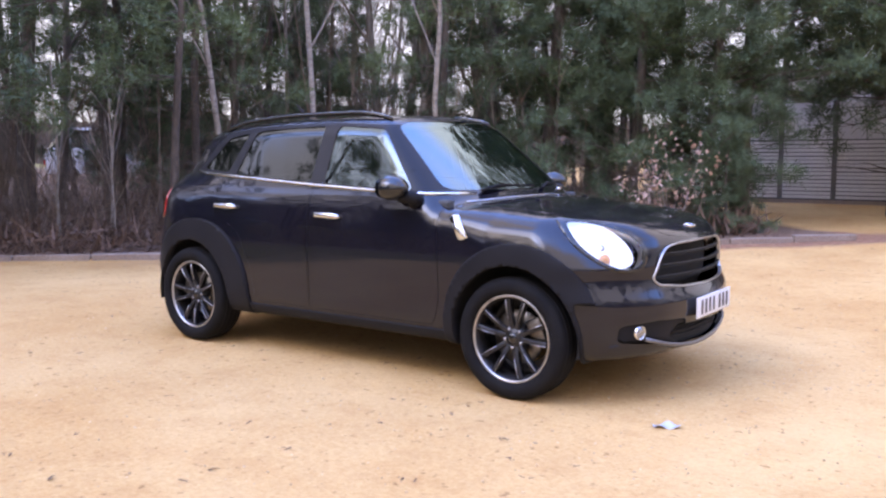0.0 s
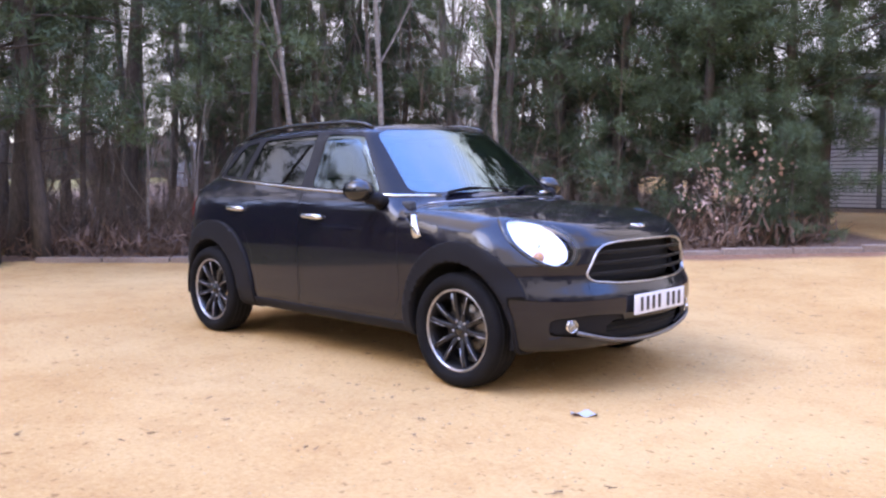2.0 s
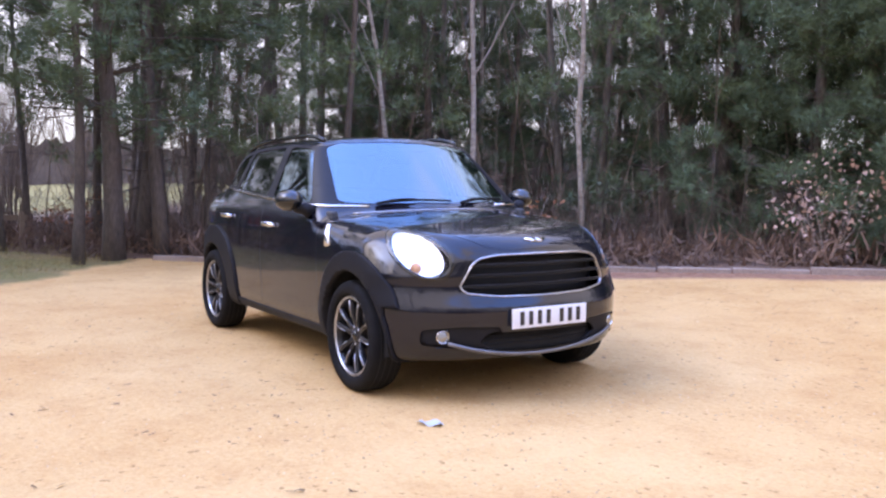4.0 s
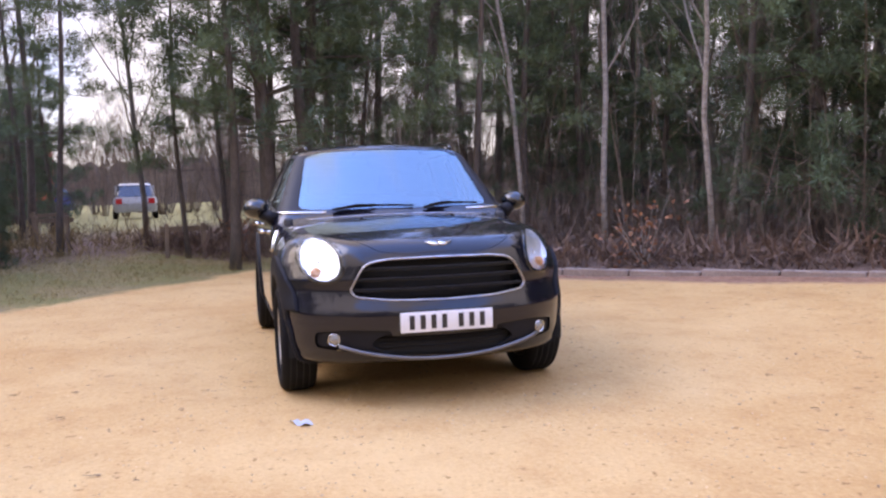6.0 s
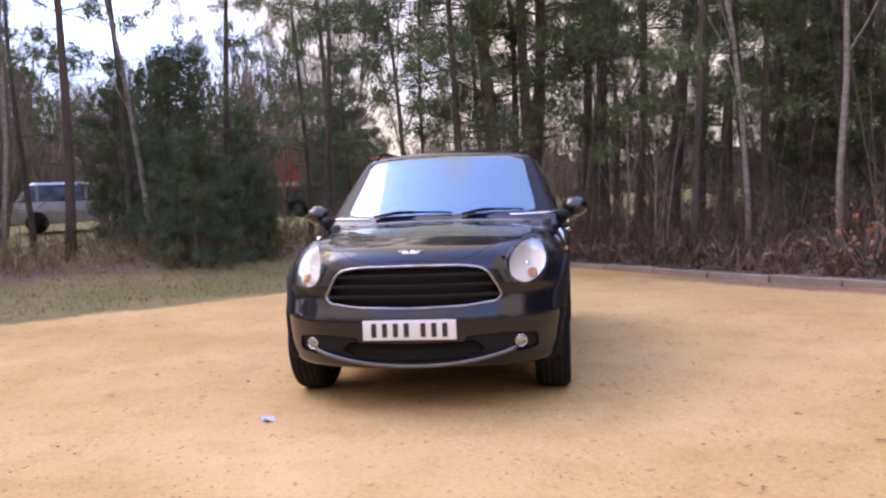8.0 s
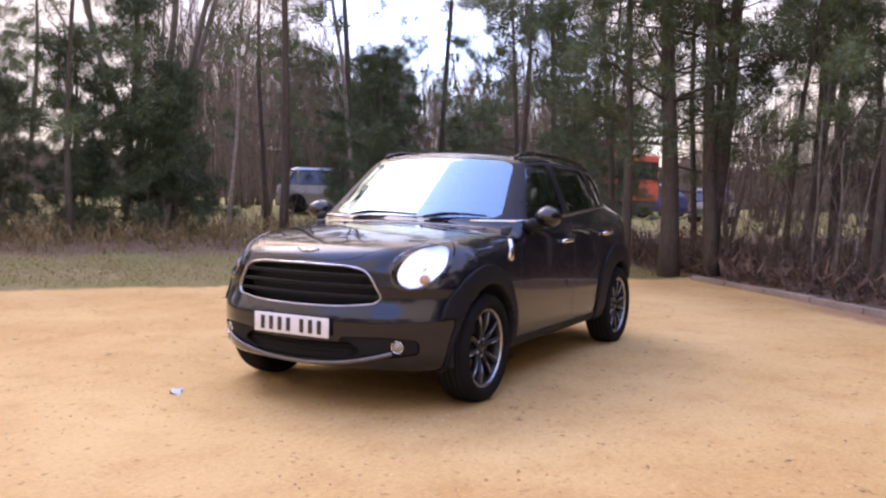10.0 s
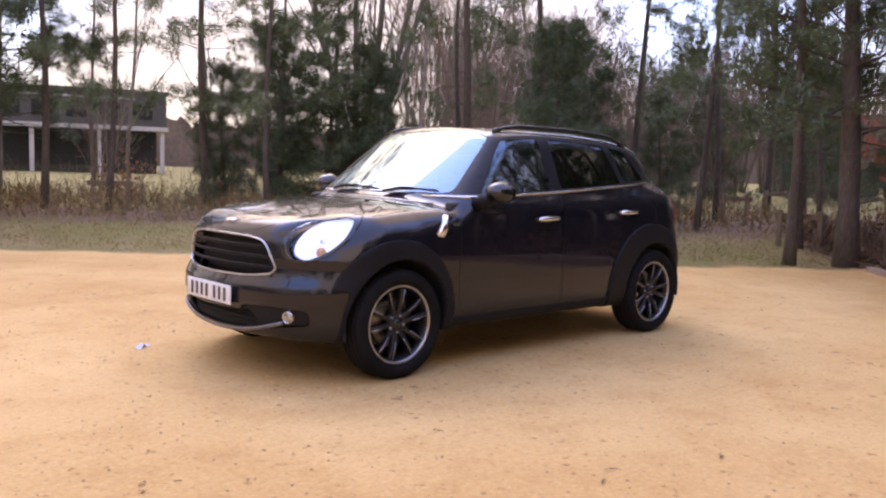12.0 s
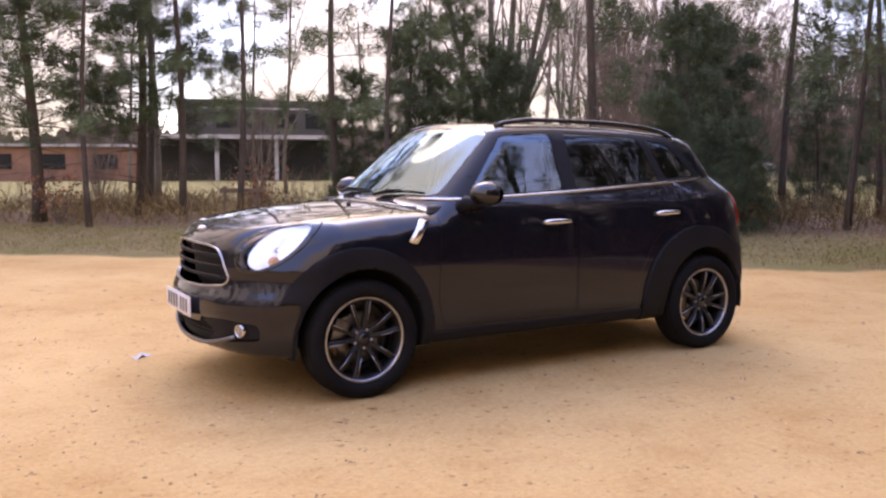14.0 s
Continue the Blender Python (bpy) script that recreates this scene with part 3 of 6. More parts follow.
# trees that stand where the clearing's edge shows them
SPOTS = [
    (TALL[1], -6.15, 2.64, 1.0, 40, L_TALL, (2, 1)), (STOUT[0], -7.75, 0.35, 1.0, 10, L_STOUT, (0, 0)), (BIG, -7.9, -0.35, 1.0, 0, "broad dark pine with a thick trunk and heavy limbs", (0, 0)),
    (TALL[0], -8.6, 1.3, 1.0, 70, L_TALL, (0, 4)), (TALL[2], -7.2, 3.9, 0.95, 200, L_TALL, (0, -3)),
    (BIRCH[0], -3.57, 5.2, 1.0, 0, L_BIRCH, (0, 0)), (BIRCH[1], -5.88, 3.35, 0.9, 90, L_BIRCH, (0, 0)), (BIRCH[2], -5.0, 4.3, 0.85, 30, L_BIRCH, (1, 0)),
    (SAPLING[0], -7.48, 1.78, 1.0, 0, L_BIRCH, (0, 0)), (SAPLING[1], -7.13, 2.38, 0.7, 50, L_BIRCH, (0, 0)), (SAPLING[0], -6.8, 2.2, 0.8, 120, L_BIRCH, (0, 3)),
    (BUSHY[0], -1.9, 7.9, 0.9, 0, L_BUSHY, (0, 0)), (BUSHY[1], -0.85, 8.3, 0.8, 80, L_BUSHY, (0, 0)), (BUSHY[2], -3.2, 7.6, 0.9, 150, L_BUSHY, (0, 0)), (BIG, -0.75, 9.7, 0.95, 100, "broad dark pine with a thick trunk and heavy limbs", (0, 0)), (BIG, 2.5, 10.6, 0.85, 30, "broad dark pine with a thick trunk and heavy limbs", (0, 0)), (BUSHY[2], 1.75, 11.5, 1.45, 60, L_BUSHY, (0, 0)), (BIG, 1.2, 12.1, 0.9, 320, "broad dark pine with a thick trunk and heavy limbs", (0, 0)), (BIG, 2.3, 13.0, 0.95, 170, "broad dark pine with a thick trunk and heavy limbs", (0, 0)), (BIG, 3.6, 11.9, 0.85, 210, "broad dark pine with a thick trunk and heavy limbs", (0, 0)), (BUSHY[1], -1.6, 9.0, 1.0, 300, L_BUSHY, (0, 0)), (BUSHY[0], -2.6, 8.6, 1.0, 120, L_BUSHY, (0, 0)), (BUSHY[0], -4.0, 7.3, 1.0, 240, L_BUSHY, (0, 0)), (BIG, 0.2, 15.5, 0.85, 20, "broad dark pine with a thick trunk and heavy limbs", (0, 0)), (BIG, -1.7, 15.7, 0.8, 130, "broad dark pine with a thick trunk and heavy limbs", (0, 0)), (BIG, 2.0, 15.6, 0.85, 250, "broad dark pine with a thick trunk and heavy limbs", (0, 0)), (YOUNG[0], -0.25, 7.55, 0.36, 0, "low green pine sapling beside the kerb", ()),
    (STOUT[0], -7.4, -0.95, 0.74, 150, L_STOUT, (0, 0)), (STOUT[1], -8.25, 0.15, 1.0, 260, L_STOUT, (0, 0)),
    (TALL[3], -10.5, -8.4, 0.85, 75, L_TALL, (0, 0)), (TALL[2], -11.6, -6.6, 0.85, 190, L_TALL, (0, 0)), (TALL[1], -9.7, -10.1, 0.85, 250, L_TALL, (0, 0)),
    (BIG, 1.5, -13.3, 0.8, 80, "broad dark pine with a thick trunk and heavy limbs", (0, 0)), (BIG, -0.5, -13.9, 0.78, 200, "broad dark pine with a thick trunk and heavy limbs", (0, 0)),
    (TALL[3], -7.9, 5.2, 0.95, 15, L_TALL, (0, 0)), (TALL[1], -9.2, 3.7, 1.0, 95, L_TALL, (0, 0)), (TALL[0], -8.5, 6.4, 1.05, 280, L_TALL, (0, 0)),
    (TALL[0], -9.4, -1.7, 0.9, 140, L_TALL, (0, 0)), (TALL[1], -9.8, -3.9, 0.95, 60, L_TALL, (0, 0)), (TALL[2], -12.6, -1.0, 0.9, 310, L_TALL, (0, 0)),
    (YOUNG[0], -8.3, -4.8, 0.4, 300, "dark green young conifer branched to the ground", ()), (YOUNG[1], -8.5, -6.1, 0.75, 200, "dark green young conifer branched to the ground", ()), (YOUNG[0], -6.9, -5.3, 0.5, 40, "dark green young conifer branched to the ground", ()),
    (BIRCH[1], -8.97, -7.16, 1.05, 160, L_BIRCH, (0, 0)), (BIRCH[0], -7.4, -9.2, 1.1, 200, L_BIRCH, (0, 0)), (TALL[2], -8.06, -8.3, 1.0, 20, L_TALL, (-3, 5)),
    (YOUNG[0], -10.6, -7.6, 0.85, 0, "dark green young conifer branched to the ground", ()), (YOUNG[1], -6.7, -11.3, 1.0, 90, "dark green young conifer branched to the ground", ()), (YOUNG[0], -5.7, -11.8, 0.9, 10, "dark green young conifer branched to the ground", ()), (YOUNG[0], -7.6, -10.9, 0.8, 210, "dark green young conifer branched to the ground", ()),
    (MULTI, -9.4, -13.6, 1.1, 0, "leafless tree with several grey stems from one base", (0, 0)), (TALL[0], -4.55, -10.3, 0.95, 120, L_TALL, (0, 0)),
    (TALL[1], -2.0, -11.9, 0.8, 60, L_TALL, (0, 0)), (TALL[3], -4.6, -12.9, 0.85, 10, L_TALL, (0, 0)), (TALL[2], -1.05, -12.6, 0.8, 90, L_TALL, (0, 0)),
    (TALL[0], 0.8, -11.9, 0.85, 150, L_TALL, (0, 0)), (TALL[1], 2.4, -12.6, 0.9, 30, L_TALL, (0, 0)), (TALL[3], -1.2, -16.4, 0.9, 200, L_TALL, (0, 0)),
    (TALL[2], -15.4, -5.4, 1.0, 30, L_TALL, (0, 0)), (TALL[0], -12.4, -5.0, 0.95, 230, L_TALL, (0, 0)), (BARE[0], -12.0, -2.6, 0.9, 0, L_BARE, (0, 0)), (BUSHY[1], -17.0, -5.2, 0.6, 0, L_BUSHY, (0, 0)),
]
for ob, x, y, size, turn, label, lean in SPOTS:
    plant(ob, x, y, size * (1.25 if y < -4 and ob in TALL else 1.0), turn, label, "trees at the clearing's edge", lean or (0, 0))
# the wood behind the kerb
for k in range(66):
    s, d = _r.uniform(-3.5, 12.5), 1.4 + 15 * _r.random() ** 1.2
    x, y = kerb_line(s)
    x, y = x - 0.681 * d, y + 0.732 * d
    if (x > -2.8 and y > 9.0) or (s < 4.0 and _r.random() < 0.72):
        continue
    pick = _r.random()
    if pick < 0.40:
        ob, label = _r.choice(TALL), L_TALL
    elif pick < 0.50:
        ob, label = _r.choice(BUSHY), L_BUSHY
    elif pick < 0.84:
        ob, label = _r.choice(BARE), L_BARE
    else:
        ob, label = _r.choice(BIRCH), L_BIRCH
    if ob in BUSHY and s < 3.5:
        ob, label = _r.choice(TALL), L_TALL
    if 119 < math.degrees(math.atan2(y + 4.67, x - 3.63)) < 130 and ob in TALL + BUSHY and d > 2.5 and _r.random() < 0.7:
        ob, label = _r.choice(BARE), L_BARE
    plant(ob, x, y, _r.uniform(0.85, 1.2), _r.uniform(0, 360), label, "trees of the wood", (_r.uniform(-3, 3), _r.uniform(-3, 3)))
for k in range(15):
    a, d = radians(155 + 24 * (k + _r.random()) / 15), _r.uniform(17, 29)
    ob, label = (_r.choice(STOUT), L_STOUT) if k % 4 else (_r.choice(BUSHY), L_BUSHY)
    plant(ob, 6.8 + d * math.cos(a), 0.3 + d * math.sin(a), _r.uniform(0.85, 1.15), _r.uniform(0, 360), label, "trees of the wood", (_r.uniform(-3, 3), _r.uniform(-3, 3)))
# low dense pines among the trunks behind the kerb
for s, d, size in ((2.5, 4.0, 0.62), (3.6, 6.0, 0.8), (4.6, 3.8, 0.6), (6.4, 4.6, 0.62), (1.2, 6.5, 0.7)):
    x, y = kerb_line(s)
    plant(_r.choice(BUSHY[1:]), x - 0.681 * d, y + 0.732 * d, size, _r.uniform(0, 360), L_BUSHY, "trees of the wood")
# the open stand across the verge
for k in range(46):
    a, d = _r.uniform(150, 292), _r.uniform(17, 42)
    x, y = d * math.cos(radians(a)), d * math.sin(radians(a))
    if past_kerb(x, y)[0] > -1 or past_verge(x, y) < 5:
        continue
    pick = _r.random()
    ob, label = (_r.choice(TALL), L_TALL) if pick < 0.4 else ((_r.choice(BARE), L_BARE) if pick < 0.85 else (_r.choice(BIRCH), L_BIRCH))
    plant(ob, x, y, _r.uniform(0.9, 1.2), _r.uniform(0, 360), label, "trees across the verge", (_r.uniform(-3, 3), _r.uniform(-3, 3)))
# leafless thickets across the verge and deep in the wood
for x, y, size in ((-17, -12, 1.0), (-20, -14.5, 1.15), (-15, -15, 1.0), (-23, -11, 1.1), (-19, -8.5, 0.9), (-26, -15, 1.2), (-14.5, -10.5, 0.9), (-24, -19, 1.2), (-18, -18, 1.1), (-28, -9, 1.2), (-16, -1.5, 0.8), (-21, -1, 1.0), (-25, 2.5, 1.1),
                   (-9, -19, 0.7), (-5, -21, 0.7), (-1, -20, 0.6), (-12, -22, 0.9), (4, -19, 0.7), (-15.5, 3.5, 0.9), (-18, 6.5, 1.0), (-13, 8.5, 0.9), (-11, 12, 1.0), (-8, 14.5, 0.9), (-20, 11, 1.1), (-14, 15, 1.1), (-9.5, 5.5, 0.7), (-7.5, 8.0, 0.75), (-5.8, 10.5, 0.8), (-10.5, 2.5, 0.65)):
    plant(_r.choice(THICKET), x + _r.uniform(-0.6, 0.6), y + _r.uniform(-0.6, 0.6), size, _r.uniform(0, 360), "dense brown thicket of leafless stems", "thickets")
# the leafless wood on the rise far across the verge
for k in range(32):
    a, d = radians(-162 + 28 * (k + _r.random()) / 32), _r.uniform(34, 56)
    plant(_r.choice(THICKET), 5 + d * math.cos(a), 2 + d * math.sin(a), _r.uniform(1.4, 2.0), _r.uniform(0, 360), "dense brown thicket of leafless stems", "thickets")
# a brown hedge of thickets across the field
for k in range(14):
    a, d = radians(176 + 13 * (k + _r.random()) / 14), _r.uniform(46, 58)
    plant(_r.choice(THICKET), 6.6 + d * math.cos(a), -1.0 + d * math.sin(a), _r.uniform(0.9, 1.3), _r.uniform(0, 360), "dense brown thicket of leafless stems", "thickets")
# dark conifers beyond the verge
for x, y, size in ((-12.5, -9.6, 0.8), (-9.2, -12.5, 0.75), (-5.2, -13.2, 0.7), (-33, -9, 1.1), (-27, -22, 1.3), (-13.5, -7.2, 0.55), (-19, -9.2, 0.8), (-22, -7.0, 0.9)):
    plant(_r.choice(YOUNG), x, y, size, _r.uniform(0, 360), "dark green young conifer branched to the ground", "trees across the verge")
# the rest of the clearing's rim, mirrored in the car's paint and glass
for k in range(34):
    a, d = radians(-72 + 128 * (k + _r.random()) / 34), _r.uniform(15, 24)
    pick = _r.random()
    ob, label = (_r.choice(TALL), L_TALL) if pick < 0.6 else (_r.choice(BUSHY), L_BUSHY)
    plant(ob, 3 + d * math.cos(a), d * math.sin(a), _r.uniform(0.9, 1.25), _r.uniform(0, 360), label, "trees round the clearing")


def scatter(name, label, category, mat, verts, faces):
    mesh = bpy.data.meshes.new(name)
    mesh.from_pydata(verts.tolist(), [], faces.tolist())
    mesh.update()
    return tagged(finish(name, mesh, mat, flat=True), label, category, kind="stuff")


def stems(gen, places, low, high, lean, width, twigs):
    """Upright stems with side twigs, as narrow blades, from places on the ground."""
    n = len(places)
    base = np.array([(x, y, height(x, y) - 0.03) for x, y in places])
    tall = gen.uniform(low, high, (n, 1))
    way = np.concatenate([gen.normal(size=(n, 2)) * lean, np.ones((n, 1))], 1)
    top = base + way * tall
    rows = [(base, top, width * gen.uniform(0.7, 1.4, (n, 1)))]
    for _ in range(twigs):
        t = gen.uniform(0.2, 0.95, (n, 1))
        at = base + way * tall * t
        off = np.concatenate([gen.normal(size=(n, 2)), gen.uniform(0.2, 1.4, (n, 1))], 1)
        off /= np.linalg.norm(off, axis=1, keepdims=True)
        rows.append((at, at + off * tall * gen.uniform(0.12, 0.38, (n, 1)), width * 0.55 * np.ones((n, 1))))
    a, b, w = (np.concatenate([r[k] for r in rows]) for k in range(3))
    side = np.cross(b - a, gen.normal(size=a.shape))
    side /= np.linalg.norm(side, axis=1, keepdims=True)
    v = np.stack([a - side * w / 2, a + side * w / 2, b + side * w / 6, b - side * w / 6], 1).reshape(-1, 3)
    return v, np.arange(len(v)).reshape(-1, 4)


def wood_places(n, near, far, power, lo=-4.5, hi=10.7):
    out = []
    for _ in range(n):
        s, d = _r.uniform(lo, hi), near + (far - near) * _r.random() ** power
        x, y = kerb_line(s)
        out.append((x - 0.681 * d, y + 0.732 * d))
    return out


_g = np.random.default_rng(5)
scatter("brushwood", "tangled brown brushwood and bramble stems under the trees", "undergrowth", TWIG, *stems(_g, [q for q in wood_places(3600, 0.7, 15, 1.5) if not (q[0] > -2.6 and q[1] > 9.0)], 0.3, 1.35, 0.34, 0.010, 9))
scatter("tall_brushwood", "grey-brown leafless saplings standing densely in the wood", "undergrowth", SHRUB_BARK, *stems(_g, [q for q in wood_places(420, 1.5, 16, 1.1) if not (q[0] > -2.6 and q[1] > 9.0)], 1.8, 4.2, 0.15, 0.018, 12))
_low = [(x, y) for x, y in wood_places(2600, 0.25, 9, 1.6)]
scatter("dead_bracken", "low reddish-brown dead bracken and fallen leaves", "undergrowth", BRACKEN, *tufts(_g, [(x, y, height(x, y) + 0.08) for x, y in _low], [(0, 0, 0.9)] * len(_low), 7, 0.26, 0.03, 0.12))


def bank_places(n, lo, hi):
    out = []
    while len(out) < n:
        u, v = _r.uniform(-3, 18), _r.uniform(lo, hi)
        x, y = -7.2 + 0.764 * u - 0.645 * v, -0.5 - 0.645 * u - 0.764 * v
        if past_kerb(x, y)[0] < -0.3 or u < 0:
            out.append((x, y))
    return out


scatter("bank_scrub", "thin brown scrub and bramble on the bank", "undergrowth", TWIG, *stems(_g, bank_places(800, 4.0, 11.0), 0.3, 1.1, 0.25, 0.012, 6))
_low = bank_places(1500, 3.8, 9.5)
scatter("bank_bracken", "ochre dead grass and bracken below the trees", "undergrowth", STRAW, *tufts(_g, [(x, y, height(x, y) + 0.05) for x, y in _low], [(0, 0, 1.0)] * len(_low), 9, 0.30, 0.02, 0.14))
_low = bank_places(9000, 0.15, 4.6)
scatter("verge_grass", "short worn grass of the verge, green and straw", "grass", BLADE, *tufts(_g, [(x, y, height(x, y)) for x, y in _low], [(0, 0, 1.2)] * len(_low), 5, 0.055, 0.008, 0.05))
for ob in (*TALL, *STOUT, *BUSHY, *YOUNG, BIG, *BIRCH, *BARE, MULTI, *SAPLING, *THICKET):
    discard(ob)


# ---- the car ----
AXLE, TYRE_R = 1.2975, 0.326
_plan = smooth_curve([(-2.1, 0.77), (-1.75, 0.825), (-1.3, 0.858), (-0.6, 0.866), (0.9, 0.866), (1.35, 0.868), (1.7, 0.852), (1.95, 0.80), (2.2, 0.70)], 0.10)
_upright = smooth_curve([(0.18, -0.10), (0.27, -0.045), (0.38, -0.014), (0.55, -0.004), (0.72, 0.0), (0.88, -0.006), (0.99, -0.020), (1.045, -0.038), (1.075, -0.058), (1.10, -0.068), (1.45, -0.215), (1.60, -0.29)], 0.018)
_roof = smooth_curve([(-2.1, 1.31), (-1.75, 1.415), (-1.45, 1.478), (-1.1, 1.525), (-0.6, 1.558), (0.0, 1.562), (0.35, 1.540), (0.8, 1.48)], 0.10)
_hood = smooth_curve([(0.5, 1.055), (0.9, 1.052), (1.2, 1.035), (1.5, 1.005), (1.75, 0.965), (1.92, 0.925), (2.2, 0.84)], 0.06)
_nose = smooth_curve([(0.18, 1.90), (0.26, 2.02), (0.34, 2.06), (0.47, 2.078), (0.545, 2.075), (0.60, 2.045), (0.645, 2.026), (0.72, 2.026), (0.80, 2.020), (0.88, 1.995), (1.0, 1.93)], 0.014)
_tail = smooth_curve([(0.2, -1.88), (0.34, -1.985), (0.52, -2.02), (0.66, -2.01), (0.78, -1.975), (0.98, -1.93), (1.08, -1.86), (1.16, -1.76), (1.40, -1.57), (1.50, -1.53)], 0.03)
_floor = smooth_curve([(-2.1, 0.47), (-1.8, 0.39), (-1.55, 0.29), (-0.9, 0.255), (0.9, 0.255), (1.6, 0.235), (2.1, 0.25)], 0.05)


def smax(a, b, r):
    h = np.maximum(r - np.abs(a - b), 0) / r
    return np.maximum(a, b) + h * h * r * 0.25


def body_field(p):
    """Below nought inside the car's outer skin: the side, top, nose, tail and floor, blended."""
    x, y, z = p[..., 0], np.abs(p[..., 1]), p[..., 2]
    side = y - _plan(x) - _upright(z) + 0.17 * np.maximum(-x - 0.7, 0) ** 2 * np.clip((z - 1.08) / 0.10, 0, 1)
    roof = _roof(x) - 0.12 * y ** 2
    screen = 1.062 + 0.82 * (0.915 - 0.30 * y ** 2 - x)
    cabin = -smax(-roof, -screen, 0.05)
    hood = _hood(x) - 0.085 * y ** 2 - 0.10 * np.maximum(y - 0.5, 0) ** 2
    top = (z - smax(hood, cabin, 0.03)) * 0.9
    wing = np.clip((y - 0.42) / 0.24, 0, 1) ** 2
    nose = x - _nose(z) + 0.34 * y ** 2 + 1.0 * np.maximum(y - 0.45, 0) ** 2 + 0.72 * wing * np.maximum(z - 0.72, 0)
    tail = _tail(z) + 0.26 * y ** 2 + 1.6 * np.maximum(y - 0.52, 0) ** 2 - x
    f = smax(side, top, np.where(z > 1.2, 0.09, 0.10 + 0.07 * np.clip((x - 0.95) / 0.2, 0, 1)))
    f = smax(f, nose, 0.10)
    f = smax(f, tail, 0.12)
    return smax(f, _floor(x) - z, 0.05)


def field_normals(p):
    g = np.zeros_like(p)
    for k in range(3):
        e = np.zeros(3)
        e[k] = 0.004
        g[:, k] = body_field(p + e) - body_field(p - e)
    return g / np.maximum(np.linalg.norm(g, axis=1, keepdims=True), 1e-9)


def half_shell():
    """The left half of the skin, met by rays from a spine through the car."""
    cols = [(x, 0.0) for x in np.linspace(-1.35, 1.35, 110)]
    cols = [(-1.35, -a) for a in np.linspace(89.2, 0, 60)[:-1]] + cols + [(1.35, a) for a in np.linspace(0, 89.2, 78)[1:]]
    turn = np.radians(np.linspace(-90, 90, 150))
    c = np.array(cols)
    fi = np.radians(c[:, 1])[:, None]
    start = np.stack([np.repeat(c[:, :1], len(turn), 1), np.zeros((len(c), len(turn))), np.full((len(c), len(turn)), 0.70)], -1)
    way = np.stack([np.sin(fi) + 0 * turn, np.cos(fi) * np.cos(turn), np.cos(fi) * np.sin(turn)], -1)
    lo, hi = np.zeros(way.shape[:2]), np.full(way.shape[:2], 1.6)
    for _ in range(34):
        mid = (lo + hi) / 2
        out = body_field(start + way * mid[..., None]) > 0
        hi, lo = np.where(out, mid, hi), np.where(out, lo, mid)
    p = start + way * lo[..., None]
    p[:, 0, 1] = p[:, -1, 1] = 0.0
    bm = bmesh.new()
    vs = [[bm.verts.new(q) for q in row] for row in p]
    for i in range(len(cols) - 1):
        for j in range(len(turn) - 1):
            bm.faces.new((vs[i][j], vs[i + 1][j], vs[i + 1][j + 1], vs[i][j + 1]))
    bm.faces.new([v for v in vs[0]][::-1])
    bm.faces.new([v for v in vs[-1]])
    bmesh.ops.recalc_face_normals(bm, faces=bm.faces[:])
    if sum(f.normal.y for f in bm.faces) < 0:
        bmesh.ops.reverse_faces(bm, faces=bm.faces[:])
    return bm


def inside(poly, a, b):
    odd = False
    j = len(poly) - 1
    for i in range(len(poly)):
        (x0, y0), (x1, y1) = poly[i], poly[j]
        if (y0 > b) != (y1 > b) and a < (x1 - x0) * (b - y0) / (y1 - y0) + x0:
            odd = not odd
        j = i
    return odd


def cut(bm, poly, axes, keep):
    """Splits the skin along an outline drawn on the plane of two axes; returns the faces within it."""
    i, j = axes
    xs, ys = [p[0] for p in poly], [p[1] for p in poly]
    x0, x1, y0, y1 = min(xs) - 0.06, max(xs) + 0.06, min(ys) - 0.06, max(ys) + 0.06
    cand = set()
    for f in bm.faces:
        c = f.calc_center_median()
        if x0 < c[i] < x1 and y0 < c[j] < y1 and keep(c, f.normal):
            cand.add(f)
    for k in range(len(poly)):
        (ax, ay), (bx, by) = poly[k - 1], poly[k]
        if math.hypot(bx - ax, by - ay) < 1e-6:
            continue
        sx0, sx1, sy0, sy1 = min(ax, bx) - 0.002, max(ax, bx) + 0.002, min(ay, by) - 0.002, max(ay, by) + 0.002
        near = []
        for f in cand:
            us, ws = [v.co[i] for v in f.verts], [v.co[j] for v in f.verts]
            if max(us) > sx0 and min(us) < sx1 and max(ws) > sy0 and min(ws) < sy1:
                near.append(f)
        if not near:
            continue
        co, no = [0, 0, 0], [0, 0, 0]
        co[i], co[j], no[i], no[j] = ax, ay, by - ay, ax - bx
        geom = list(near) + list({e for f in near for e in f.edges}) + list({v for f in near for v in f.verts})
        r = bmesh.ops.bisect_plane(bm, geom=geom, dist=1e-5, plane_co=co, plane_no=no)
        cand = {f for f in cand if f.is_valid} | {g for g in r["geom"] if isinstance(g, bmesh.types.BMFace)}
    found = []
    for f in cand:
        c = f.calc_center_median()
        if inside(poly, c[i], c[j]):
            found.append(f)
    return found


def take(bm, faces):
    """Moves faces out of the skin into a bmesh of their own."""
    out, made = bmesh.new(), {}
    for f in faces:
        vs = []
        for v in f.verts:
            if v not in made:
                made[v] = out.verts.new(v.co)
            vs.append(made[v])
        try:
            out.faces.new(vs)
        except ValueError:
            pass
    bmesh.ops.delete(bm, geom=list(faces), context="FACES")
    return out


